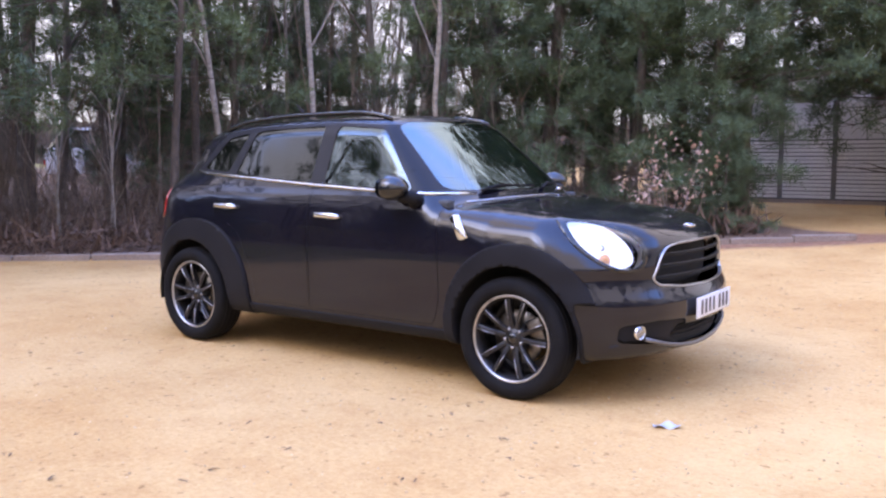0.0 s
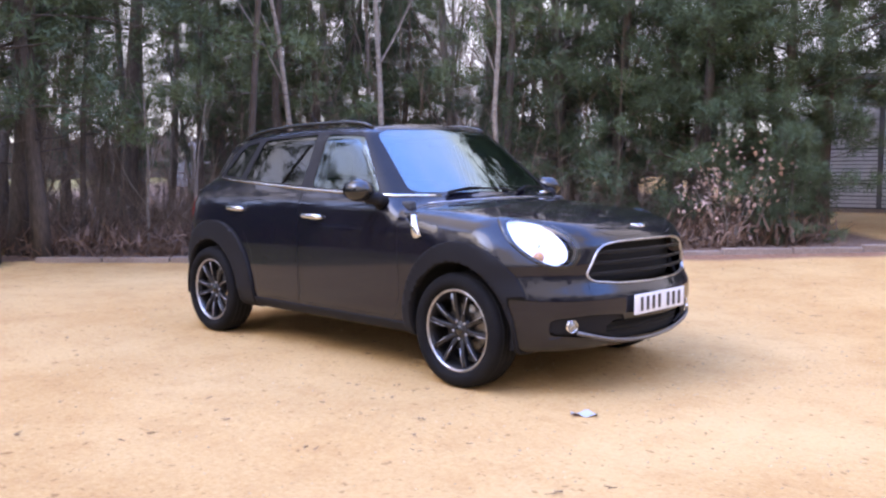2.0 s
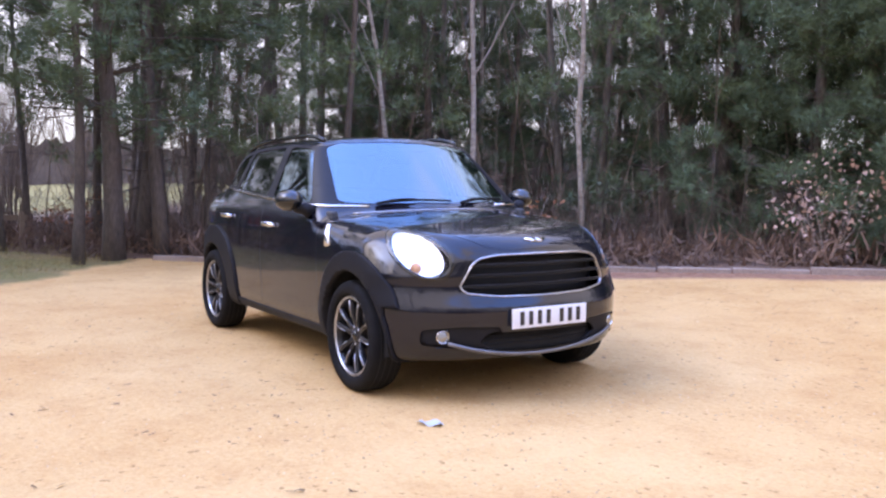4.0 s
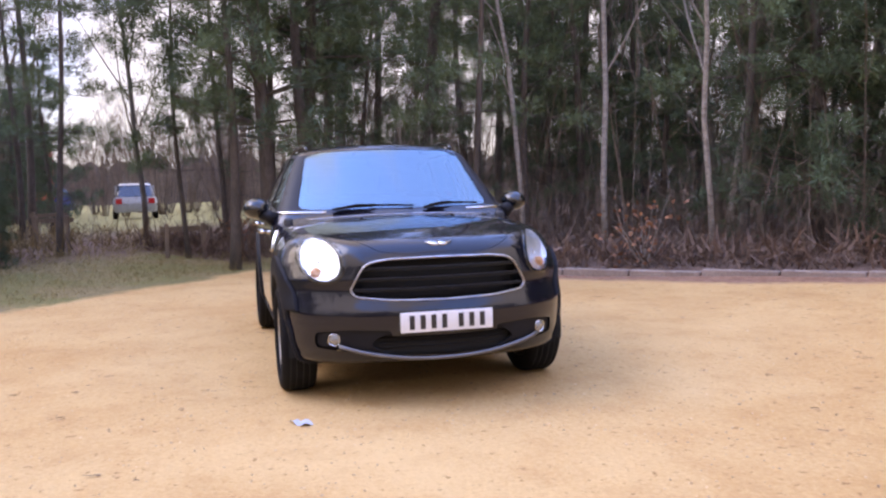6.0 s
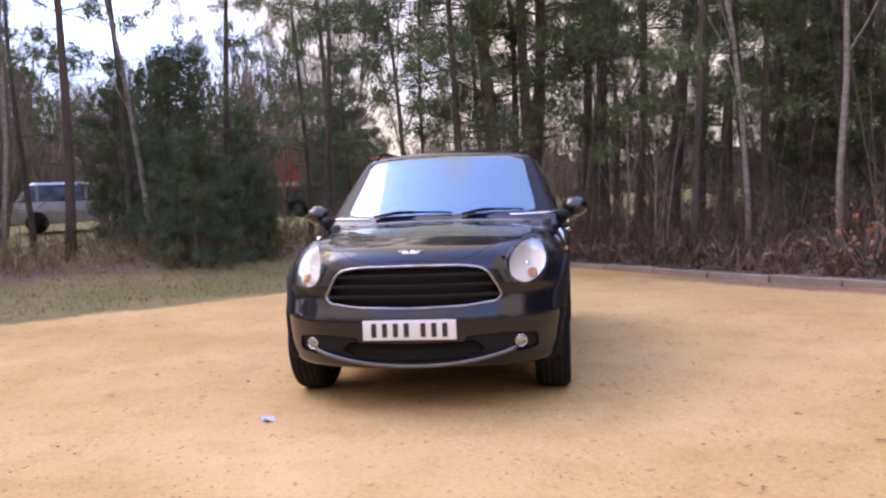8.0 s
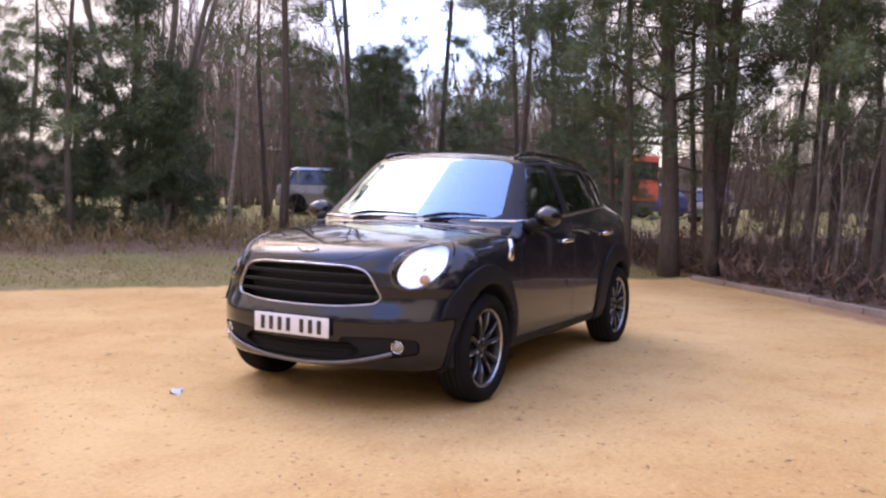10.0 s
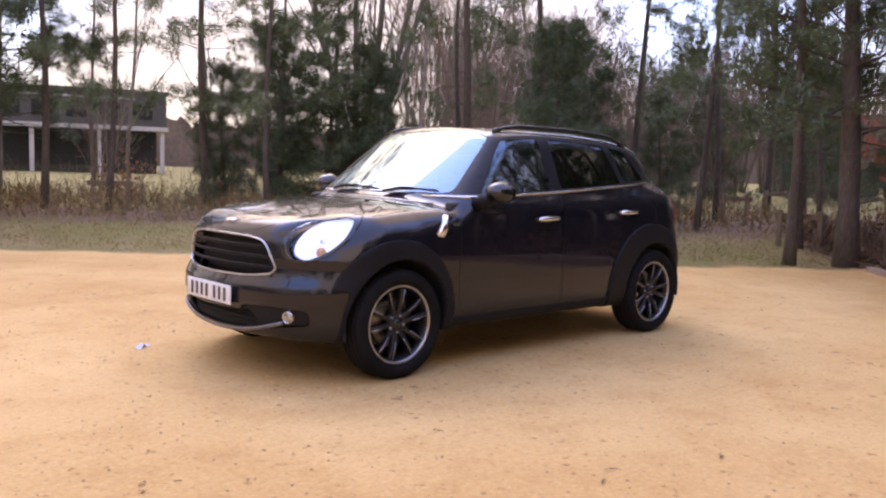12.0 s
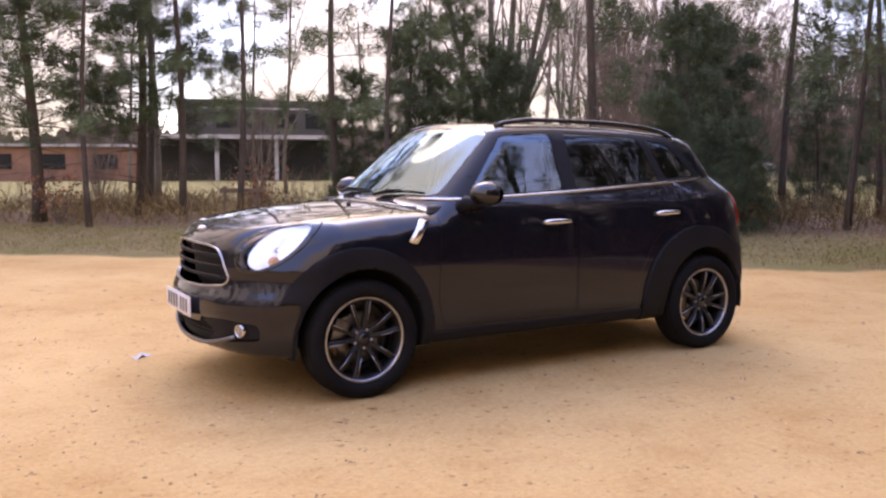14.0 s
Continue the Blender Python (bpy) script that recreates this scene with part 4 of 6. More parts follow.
def panel(name, bm, mat, parent, side=1, mirror=False, lift=0.0, gap=0.0, thick=0.0, label="", hollow=False):
    """A skin panel: lifted along the skin's normal, drawn in by gap at its rim, its edge turned in by thick.
    side -1: the right-hand twin; mirror: both halves as one."""
    bm = bm.copy()
    co = np.array([v.co[:] for v in bm.verts])
    nor = field_normals(co)
    rim = [v for v in bm.verts if any(e.is_boundary for e in v.link_edges) and not (mirror and abs(v.co.y) < 1e-4)]
    if gap:
        for v in rim:
            c = sum((f.calc_center_median() for f in v.link_faces), Vector()) / max(1, len(v.link_faces))
            d = c - v.co
            if d.length > 1e-6:
                v.co += d.normalized() * gap
    bm.verts.index_update()
    if lift:
        for v in bm.verts:
            v.co += Vector(nor[v.index]) * lift
    normals = [Vector(q) for q in nor]
    if thick:
        edges = [e for e in bm.edges if e.is_boundary and not (mirror and all(abs(v.co.y) < 1e-4 for v in e.verts))]
        inner = {}
        for e in edges:
            for v in e.verts:
                if v not in inner:
                    w = bm.verts.new(v.co - normals[v.index] * thick)
                    inner[v] = w
                    normals.append(normals[v.index])
        for e in edges:
            a, b = e.verts
            f = e.link_faces[0]
            loop = [l for l in f.loops if l.edge == e][0]
            a, b = loop.vert, loop.link_loop_next.vert
            bm.faces.new((b, a, inner[a], inner[b]))
        if hollow:
            rim_faces = {f for w in inner.values() for f in w.link_faces}
            bmesh.ops.delete(bm, geom=[f for f in bm.faces if f not in rim_faces], context="FACES")
        bm.verts.index_update()
    if side < 0 or mirror:
        n0 = len(bm.verts)
        if mirror:
            twin = bm.copy()
            made = {}
            bm.verts.ensure_lookup_table()
            src = list(bm.verts)
            for v in src:
                if abs(v.co.y) < 1e-4:
                    v.co.y = 0.0
                    made[v] = v
                else:
                    made[v] = bm.verts.new((v.co.x, -v.co.y, v.co.z))
                    q = normals[v.index]
                    normals.append(Vector((q.x, -q.y, q.z)))
            for f in list(bm.faces):
                try:
                    bm.faces.new([made[v] for v in reversed(f.verts)])
                except ValueError:
                    pass
            twin.free()
        else:
            for v in bm.verts:
                v.co.y = -v.co.y
            for q in normals:
                q.y = -q.y
            bmesh.ops.reverse_faces(bm, faces=bm.faces[:])
    mesh = bpy.data.meshes.new(name)
    bm.to_mesh(mesh)
    bm.free()
    mesh.shade_smooth()
    if len(normals) == len(mesh.vertices) and not thick:
        mesh.normals_split_custom_set_from_vertices([tuple(q) for q in normals])
    return finish(name, mesh, mat, parent, label)


def rounded(points, r, n=5):
    """An outline with its corners rounded."""
    out = []
    for k in range(len(points)):
        a, b, c = (Vector(points[k - 1]), Vector(points[k]), Vector(points[(k + 1) % len(points)]))
        u, w = (a - b), (c - b)
        d = min(r, u.length * 0.45, w.length * 0.45)
        p, q = b + u.normalized() * d, b + w.normalized() * d
        for t in range(n + 1):
            t /= n
            out.append(tuple(p * (1 - t) ** 2 + b * 2 * t * (1 - t) + q * t * t))
    return out


def oval(cx, cy, rx, ry, n=36, power=2.0):
    out = []
    for k in range(n):
        a = 2 * math.pi * k / n
        ca, sa = math.cos(a), math.sin(a)
        out.append((cx + rx * math.copysign(abs(ca) ** (2 / power), ca), cy + ry * math.copysign(abs(sa) ** (2 / power), sa)))
    return out


def grown(poly, d):
    """The outline moved outwards by d."""
    c = Vector((sum(p[0] for p in poly), sum(p[1] for p in poly))) / len(poly)
    out = []
    for k in range(len(poly)):
        a, b = Vector(poly[k - 1]), Vector(poly[(k + 1) % len(poly)])
        t = (b - a)
        nrm = Vector((t.y, -t.x)).normalized()
        if nrm.dot(Vector(poly[k]) - c) < 0:
            nrm = -nrm
        out.append(tuple(Vector(poly[k]) + nrm * d))
    return out


def on_skin(start, way):
    """Where a ray from inside the car leaves its skin, and the normal there."""
    s, w = np.array(start, float), np.array(Vector(way).normalized())
    lo, hi = 0.0, 2.5
    for _ in range(40):
        mid = (lo + hi) / 2
        if body_field((s + w * mid)[None])[0] > 0:
            hi = mid
        else:
            lo = mid
    p = s + w * lo
    return Vector(p), Vector(field_normals(p[None])[0])


def at_side(x, z, side=1):
    p, n = on_skin((x, 0.0, z), (0, 1, 0))
    return Vector((p.x, p.y * side, p.z)), Vector((n.x, n.y * side, n.z))


def at_front(y, z):
    return on_skin((1.0, y, z), (1, 0, 0))


def at_top(x, y):
    return on_skin((x, y, 0.7), (0, 0, 1))


car = thing("car", "black five-door compact crossover with chrome trim parked on sandy gravel", "car")
skin = half_shell()
flank = lambda c, n: n.y > 0.15
ahead = lambda c, n: n.x > 0.05 and c.x > 1.2
above = lambda c, n: n.z > 0.15

# wheel openings and their plastic arches
for cx, name, outer in ((AXLE, "front_arch_trim", oval(1.328, 0.33, 0.460, 0.500, 44, 2.1)), (-AXLE, "rear_arch_trim", oval(-1.235, 0.34, 0.515, 0.525, 44, 2.1))):
    hole = oval(cx + 0.005, 0.335, 0.370, 0.378, 44)
    if cx > 0:  # ahead of the wheel the trim ends on the bumper's seam
        low = [(x, z) for x, z in oval(cx + 0.005, 0.335, 0.392, 0.400, 60) if x > cx + 0.2 and z < 0.535]
        low.sort(key=lambda p: p[1])
        top = [p for p in outer if not (p[0] > cx + 0.2 and p[1] < 0.545)]
        k = max(range(len(top)), key=lambda i: math.dist(top[i], top[i - 1]))
        top = top[k:] + top[:k]
        outer = top + low + [(low[-1][0], 0.54), (top[0][0] + 0.004, 0.54)]
    take(skin, cut(skin, hole, (0, 2), lambda c, n: c.y > 0.45)).free()
    band = [f for f in cut(skin, outer, (0, 2), lambda c, n: c.y > 0.45)]
    trim = take(skin, band)
    for side in (1, -1):
        panel(name, trim, PLASTIC, car, side, lift=0.016, gap=0.003, thick=0.05, label="matt black plastic wheel arch trim")
    trim.free()

# glass of the sides
BELT = [(-1.62, 1.20), (-1.30, 1.165), (-0.9, 1.145), (-0.15, 1.10), (0.45, 1.073), (0.86, 1.060)]
belt = smooth_curve(BELT, 0.05)
panes = (
    ("front_side_window", [(-0.085, float(belt(-0.085)) + 0.022), (0.60, float(belt(0.60)) + 0.022), (0.585, 1.12), (0.285, 1.448), (-0.085, 1.475)], SIDEGLASS),
    ("rear_side_window", [(-0.93, float(belt(-0.93)) + 0.022), (-0.20, float(belt(-0.2)) + 0.022), (-0.20, 1.475), (-0.82, 1.453)], PRIVACY),
    ("quarter_window", [(-1.34, 1.200), (-1.01, 1.178), (-0.895, 1.440), (-1.10, 1.415)], PRIVACY),
)
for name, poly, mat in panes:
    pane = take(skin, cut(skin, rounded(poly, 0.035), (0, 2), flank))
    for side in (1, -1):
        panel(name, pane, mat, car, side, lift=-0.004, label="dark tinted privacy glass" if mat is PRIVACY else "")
    pane.free()
# windscreen and rear window
pane = take(skin, cut(skin, rounded([(-0.2, 1.086), (0.60, 1.090), (0.665, 1.105), (0.565, 1.462), (0.46, 1.496), (-0.2, 1.515)], 0.03), (1, 2), lambda c, n: n.x > 0.02 and 0.0 < c.x < 1.1))
panel("windscreen", pane, SCREEN, car, mirror=True, lift=-0.003, label="raked windscreen mirroring the pale sky")
pane.free()
pane = take(skin, cut(skin, rounded([(-0.2, 1.14), (0.56, 1.16), (0.48, 1.42), (-0.2, 1.44)], 0.05), (1, 2), lambda c, n: n.x < -0.2 and c.x < -1.3))
panel("rear_window", pane, PRIVACY, car, mirror=True, lift=-0.003)
pane.free()

# lamps, grille and intake of the nose
HEAD = [(min(a, 0.657) + 0.84 * max(0.0, a - 0.657) * (1 - 0.25 * max(0.0, (b - 0.80) / 0.144)), b + 0.17 * (a - 0.664)) for a, b in oval(0.657, 0.830, 0.111, 0.114, 40, 2.1)]
lens = take(skin, cut(skin, HEAD, (1, 2), ahead))
bezel = take(skin, cut(skin, grown(HEAD, 0.020), (1, 2), ahead))
GRILLE = rounded([(-0.2, 0.832), (0.30, 0.825), (0.425, 0.805), (0.505, 0.660), (0.475, 0.628), (0.30, 0.608), (-0.2, 0.600)], 0.055)
mesh_area = take(skin, cut(skin, GRILLE, (1, 2), ahead))
frame_band = take(skin, cut(skin, grown(GRILLE, 0.0075), (1, 2), ahead))
INTAKE = rounded([(-0.2, 0.405), (0.36, 0.412), (0.42, 0.36), (0.34, 0.305), (-0.2, 0.285)], 0.03)
intake = take(skin, cut(skin, INTAKE, (1, 2), ahead))
pod = take(skin, cut(skin, rounded([(0.30, 0.44), (0.52, 0.45), (0.70, 0.43), (0.70, 0.345), (0.52, 0.325), (0.30, 0.30)], 0.03), (1, 2), ahead))
mesh_area.free()
intake.free()
panel("grille_frame", frame_band, ALLOY, car, mirror=True, lift=0.007, thick=0.02, label="slim bright chrome grille surround")
frame_band.free()
for side in (1, -1):
    lamp = panel("headlight", lens, LAMPGLASS, car, side, lift=0.004, label="large oval headlight with clear lens")
    panel("bezel", bezel, PIANO, lamp, side, lift=0.004, thick=0.02, label="black headlight surround")
    c, n = at_front(0.664, 0.830)
    c, n = Vector((c.x, c.y * side, c.z)), Vector((n.x, n.y * side, n.z)).normalized()
    u = Vector((0, 0, 1)) - n * n.z
    u.normalize()
    dish = lens.copy()
    face = Vector((n.x, abs(n.y), 0)).normalized() * math.cos(radians(27)) + Vector((0, 0, math.sin(radians(27))))
    seat_at = Vector((c.x, abs(c.y), c.z)) - face * 0.03
    for v in dish.verts:
        behind = seat_at.x - (face.y * (v.co.y - seat_at.y) + face.z * (v.co.z - seat_at.z)) / face.x
        ring = math.hypot(v.co.y - seat_at.y, v.co.z - seat_at.z)
        v.co.x = min(v.co.x - 0.006, behind + 1.2 * ring ** 2)
        v.co.y *= side
    bmesh.ops.recalc_face_normals(dish, faces=dish.faces[:])
    part("reflector", dish, REFLECTOR, lamp, "bright silvered reflector")
    panel("lamp_rim", lens, REFLECTOR, lamp, side, lift=0.001, thick=0.05, hollow=True)
    bm = bmesh.new()
    bmesh.ops.create_uvsphere(bm, u_segments=20, v_segments=12, radius=0.034)
    bmesh.ops.translate(bm, verts=bm.verts[:], vec=c - n * 0.058 + u * 0.010)
    part("projector", bm, CHROME, lamp)
    bm = lathe([(0.034, -0.006), (0.038, 0.001), (0.045, -0.001), (0.047, -0.010)], 28)
    collar = part("projector_collar", bm, REFLECTOR, lamp)
    collar.matrix_basis = Matrix.LocRotScale(c - n * 0.036 + u * 0.010, n.to_track_quat("Y", "Z"), None)
    bm = bmesh.new()
    bmesh.ops.create_uvsphere(bm, u_segments=16, v_segments=10, radius=0.031)
    bmesh.ops.translate(bm, verts=bm.verts[:], vec=c - n * 0.038 - u * 0.066)
    part("indicator", bm, AMBER, lamp, "amber indicator")
    panel("fog_lamp_pod", pod, PLASTIC, car, side, lift=-0.012, thick=0.012, label="recessed black plastic fog lamp pod")
    p, n = at_front(0.605, 0.392)
    fog = part("fog_lamp", lathe([(0.001, 0.002), (0.018, 0.001), (0.028, -0.003), (0.031, -0.007), (0.031, -0.03)], 28), FOGLENS, car, "round clear fog lamp")
    fog.matrix_basis = Matrix.LocRotScale(Vector((p.x, p.y * side, p.z)), Vector((n.x * 1.0, n.y * side * 0.5, 0)).to_track_quat("Y", "Z"), None)
    ring = part("chrome_ring", lathe([(0.031, -0.004), (0.033, 0.003), (0.036, 0.0), (0.036, -0.02)], 28), CHROME, fog)
for b in (lens, bezel, pod):
    b.free()
# grille slats and dark mesh behind the openings
def across(name, z, reach, back, half, mat, parent, label="", drop=0.0):
    pts, rad = [], []
    for k in range(-14, 15):
        y = reach * k / 14
        p, n = at_front(abs(y), z)
        pts.append((p.x - back, y, z - drop * (1 - (k / 14) ** 2)))
        rad.append(half)
    return tube(name, pts, rad, mat, parent, label, 8)


grille = across("grille", 0.715, 0.46, 0.11, (0.02, 0.14), VOID, car, "black mesh grille")
for z, reach in ((0.775, 0.445), (0.718, 0.475), (0.660, 0.488)):
    across("slat", z, reach, 0.012, (0.012, 0.010), VOID, grille, "black grille slat")
    across("slat_edge", z + 0.009, reach - 0.03, 0.002, (0.004, 0.0022), GUNMETAL, grille, "thin grey line on the slat")
low = across("lower_intake", 0.352, 0.42, 0.07, (0.02, 0.075), VOID, car, "black lower air intake")
for k in range(4):
    across("intake_bar", 0.315 + 0.025 * k, 0.36, 0.045, (0.006, 0.004), PLASTIC, low)
lip = []
for k in range(-16, 17):
    y = 0.58 * k / 16
    z = 0.272 + 0.085 * (abs(y) / 0.58) ** 2.2
    p, n = at_front(abs(y), z)
    lip.append((p.x + 0.004, y, z))
tube("lower_lip", lip, [(0.010, 0.012)] * len(lip), SATIN, car, "silver-grey lower bumper strip", 8)

# bonnet, doors, lower sill
bonnet_outline = rounded([(0.945, -0.2), (0.935, 0.25), (0.87, 0.52), (0.85, 0.655), (1.0, 0.675), (1.35, 0.635), (1.66, 0.545), (1.83, 0.46), (1.94, 0.35), (1.985, 0.2), (1.995, -0.2)], 0.05)
bonnet = take(skin, cut(skin, bonnet_outline, (0, 1), lambda c, n: n.z > 0.25 and c.z > 0.84 and c.x > 0.85))
panel("bonnet", bonnet, PAINT, car, mirror=True, gap=0.0025, lift=0.001, label="black bonnet")
bonnet.free()
doors = (
    ("front_door", rounded([(-0.155, float(belt(-0.155)) - 0.003), (-0.155, 0.345), (0.80, 0.345), (0.845, 0.50), (0.82, float(belt(0.82)) - 0.003)], 0.05)),
    ("rear_door", rounded([(-1.04, float(belt(-1.04)) - 0.003), (-1.05, 0.93), (-0.80, 0.78), (-0.69, 0.56), (-0.66, 0.345), (-0.165, 0.345), (-0.165, float(belt(-0.165)) - 0.003)], 0.05)),
)
for name, poly in doors:
    door = take(skin, cut(skin, poly, (0, 2), flank))
    for side in (1, -1):
        d = panel(name, door, PAINT, car, side, gap=0.0028, lift=0.0005)
        hx = 0.005 if name == "front_door" else -0.925
        hz = 0.925 if name == "front_door" else 0.955
        pts, rad = [], []
        for k in range(9):
            t = k / 8
            p, n = at_side(hx - 0.112 + 0.224 * t, hz + 0.003 - 0.006 * t, side)
            pts.append(p + n * (0.006 + 0.036 * math.sin(math.pi * t) ** 0.45))
            rad.append((0.008, 0.0155 if 0 < k < 8 else 0.010))
        handle = tube("handle", pts, rad, CHROME, d, "chrome pull handle", 10)
        p, n = at_side(hx + 0.01, hz - 0.012, side)
        cup = bmesh.new()
        bmesh.ops.create_uvsphere(cup, u_segments=20, v_segments=10, radius=1.0, matrix=Matrix.LocRotScale(p - n * 0.004, None, Vector((0.06, 0.007, 0.036))))
        part("handle_recess", cup, VOID, handle)
    door.free()
sill = take(skin, cut(skin, [(-0.84, 0.20), (0.92, 0.20), (0.92, 0.325), (-0.84, 0.325)], (0, 2), lambda c, n: c.y > 0.5))
for side in (1, -1):
    panel("sill_trim", sill, PLASTIC, car, side, lift=0.006, thick=0.02, label="matt black plastic sill trim")
sill.free()
tail_lamp = take(skin, cut(skin, rounded([(-1.99, 0.83), (-1.99, 1.10), (-1.755, 1.115), (-1.70, 1.02), (-1.74, 0.84)], 0.05), (0, 2), lambda c, n: c.y > 0.52 and c.x < -1.5))
for side in (1, -1):
    panel("tail_light", tail_lamp, RED_LENS, car, side, lift=0.008, thick=0.02, label="upright red tail light")
tail_lamp.free()
# pillars of the side, black and glossy, then what is left is the painted shell
pillars = take(skin, cut(skin, [(-1.44, 1.19), (-1.30, float(belt(-1.3)) + 0.012), (-0.9, float(belt(-0.9)) + 0.012), (-0.15, float(belt(-0.15)) + 0.012), (0.45, float(belt(0.45)) + 0.012), (0.76, float(belt(0.76)) + 0.012), (0.74, 1.10), (0.64, 1.19), (0.41, 1.466), (-0.15, 1.495), (-0.90, 1.475), (-1.17, 1.437)], (0, 2), lambda c, n: n.y > 0.4))
for side in (1, -1):
    panel("window_pillar", pillars, PILLAR, car, side, label="satin black window pillars")
pillars.free()
posts = take(skin, cut(skin, [(0.30, 1.088), (0.95, 1.088), (0.95, 1.474), (0.30, 1.474)], (1, 2), lambda c, n: c.x > 0.28 and n.z < 0.9))
for side in (1, -1):
    panel("windscreen_pillar", posts, PILLAR, car, side, label="satin black windscreen pillar")
posts.free()
panel("body", skin, PAINT, car, mirror=True, label="black metallic painted body shell")
skin.free()

# chrome waistline, roof rails, scuttle badges, mirrors
for side in (1, -1):
    pts = []
    for k in range(50):
        x = -1.40 + 2.24 * k / 49
        p, n = at_side(x, float(belt(x)) + 0.004, side)
        pts.append(p + n * 0.004)
    tube("waist_trim", pts, [(0.0055, 0.010)] * 50, CHROME, car, "thin chrome strip along the waistline", 6)
    pts = []
    for k in range(26):
        t = k / 25
        x = 0.26 - 1.50 * t
        p, n = at_top(x, 0.545)
        pts.append((p.x, p.y * side, p.z + 0.004 + 0.028 * min(1.0, 6 * t, 6 * (1 - t)) ** 0.6))
    tube("roof_rail", pts, [(0.013, 0.015)] * 26, PIANO, car, "black raised roof rail", 10)
    bm = bmesh.new()
    for lift in (0.0, 0.014):
        for x, z in ((0.883, 0.957), (0.945, 0.965), (1.035, 0.848), (0.985, 0.828)):
            k = 1.0 if lift == 0 else 0.86
            x, z = 0.962 + (x - 0.962) * k, 0.9 + (z - 0.9) * k
            p, n = at_side(x, z, side)
            bm.verts.new(p + n * (lift + 0.002))
    v = list(bm.verts)
    bm.faces.new((v[4], v[5], v[6], v[7]))
    for q in range(4):
        bm.faces.new((v[q], v[(q + 1) % 4], v[4 + (q + 1) % 4], v[4 + q]))
    bmesh.ops.recalc_face_normals(bm, faces=bm.faces[:])
    bmesh.ops.bevel(bm, geom=bm.edges[:], offset=0.003, segments=2, affect="EDGES")
    part("side_scuttle", bm, CHROME, car, "chrome side scuttle badge behind the front wheel")
    # mirror
    bm = bmesh.new()
    bmesh.ops.create_uvsphere(bm, u_segments=32, v_segments=20, radius=1.0)
    for q in bm.verts:
        if q.co.x < 0:
            q.co.x *= 0.45
        q.co.x, q.co.y, q.co.z = q.co.x * 0.115, q.co.y * 0.090, q.co.z * (0.076 if q.co.z > 0 else 0.068)
    bmesh.ops.translate(bm, verts=bm.verts[:], vec=(0.56, side * 0.932, 1.103))
    mirror = part("door_mirror", bm, PIANO, car, "rounded gloss black door mirror")
    foot, n = at_side(0.66, 1.03, side)
    tube("mirror_arm", [foot - n * 0.01, foot + n * 0.035 + Vector((-0.015, 0, 0.01)), (0.61, side * 0.885, 1.05), (0.585, side * 0.915, 1.07)], [(0.055, 0.05), (0.045, 0.042), (0.035, 0.03), (0.04, 0.03)], PLASTIC, mirror, "matt black mirror arm", 10)
    bm = bmesh.new()
    bmesh.ops.create_circle(bm, cap_ends=True, segments=28, radius=1.0, matrix=Matrix.LocRotScale(Vector((0.507, side * 0.932, 1.105)), Euler((0, radians(-90), 0)), Vector((0.056, 0.075, 1))))
    part("mirror_glass", bm, CHROME, mirror, "mirror glass")

# pale lining of the centre pillars, seen through the front windows
for side in (1, -1):
    pts = []
    for k in range(5):
        p, n = at_side(-0.055 - 0.02 * k / 4, 1.06 + 0.39 * k / 4, side)
        pts.append(p - n * 0.055)
    tube("pillar_lining", pts, [(0.022, 0.012)] * 5, TRIM_CLOTH, car, "pale grey pillar lining inside", 6)

# number plate, badge, wipers
p, n = at_front(0.0, 0.485)
bm = boxes(((p.x + 0.002, -0.262, 0.430), (p.x + 0.012, 0.262, 0.541)), bevel=0.003)
plate = part("number_plate", bm, PLATE, car, "white front number plate with black characters")
y = -0.222
for w in (0.05, 0.05, 0.05, 0.05, 0, 0.05, 0.05, 0.05):
    if w:
        part("plate_bar", boxes(((p.x + 0.0125, y + 0.009, 0.447), (p.x + 0.0145, y + w - 0.012, 0.524)), bevel=0.0008), INK, plate, flat=True)
        y += 0.061
    else:
        y += 0.033
bm = bmesh.new()
for side in (1, -1):
    outline = [(0.0, -0.018), (0.030, -0.019), (0.050, -0.006), (0.078, 0.014), (0.050, 0.016), (0.024, 0.013), (0.0, 0.020)]
    loops = []
    for lift in (0.001, 0.009):
        loop = []
        for a, b in outline:
            q, m = on_skin((1.5, a * side, 0.60), (0.44, 0, 0.30 + b * 0.9))
            loop.append(bm.verts.new(q + m * lift))
        loops.append(loop)
    bm.faces.new(loops[1] if side > 0 else loops[1][::-1])
    for i in range(7):
        bm.faces.new((loops[0][i], loops[0][(i + 1) % 7], loops[1][(i + 1) % 7], loops[1][i]))
bmesh.ops.recalc_face_normals(bm, faces=bm.faces[:])
part("bonnet_badge", bm, CHROME, car, "small silver winged badge")


def screen_point(y, z):
    """A point on the windscreen."""
    p, n = on_skin((-0.2, y, z), (1, 0, 0))
    return p, n


for y0, y1, z0, z1 in ((-0.42, 0.10, 1.082, 1.090), (0.20, 0.58, 1.082, 1.094)):
    pts = []
    for k in range(9):
        t = k / 8
        q, m = screen_point(y0 + (y1 - y0) * t, z0 + (z1 - z0) * t + 0.012 * math.sin(math.pi * t))
        pts.append(q + m * 0.012)
    wiper = tube("wiper", pts, [(0.005, 0.008)] * 9, PLASTIC, car, "black windscreen wiper", 6)
    q, m = screen_point(y0 - 0.03, 1.086)
    tube("wiper_arm", [q + Vector((0.03, 0, 0.0)), pts[2] + Vector((0.012, 0, 0.012)), pts[4] + Vector((0.004, 0, 0.008))], [0.011, 0.008, 0.005], PLASTIC, wiper, "", 6)
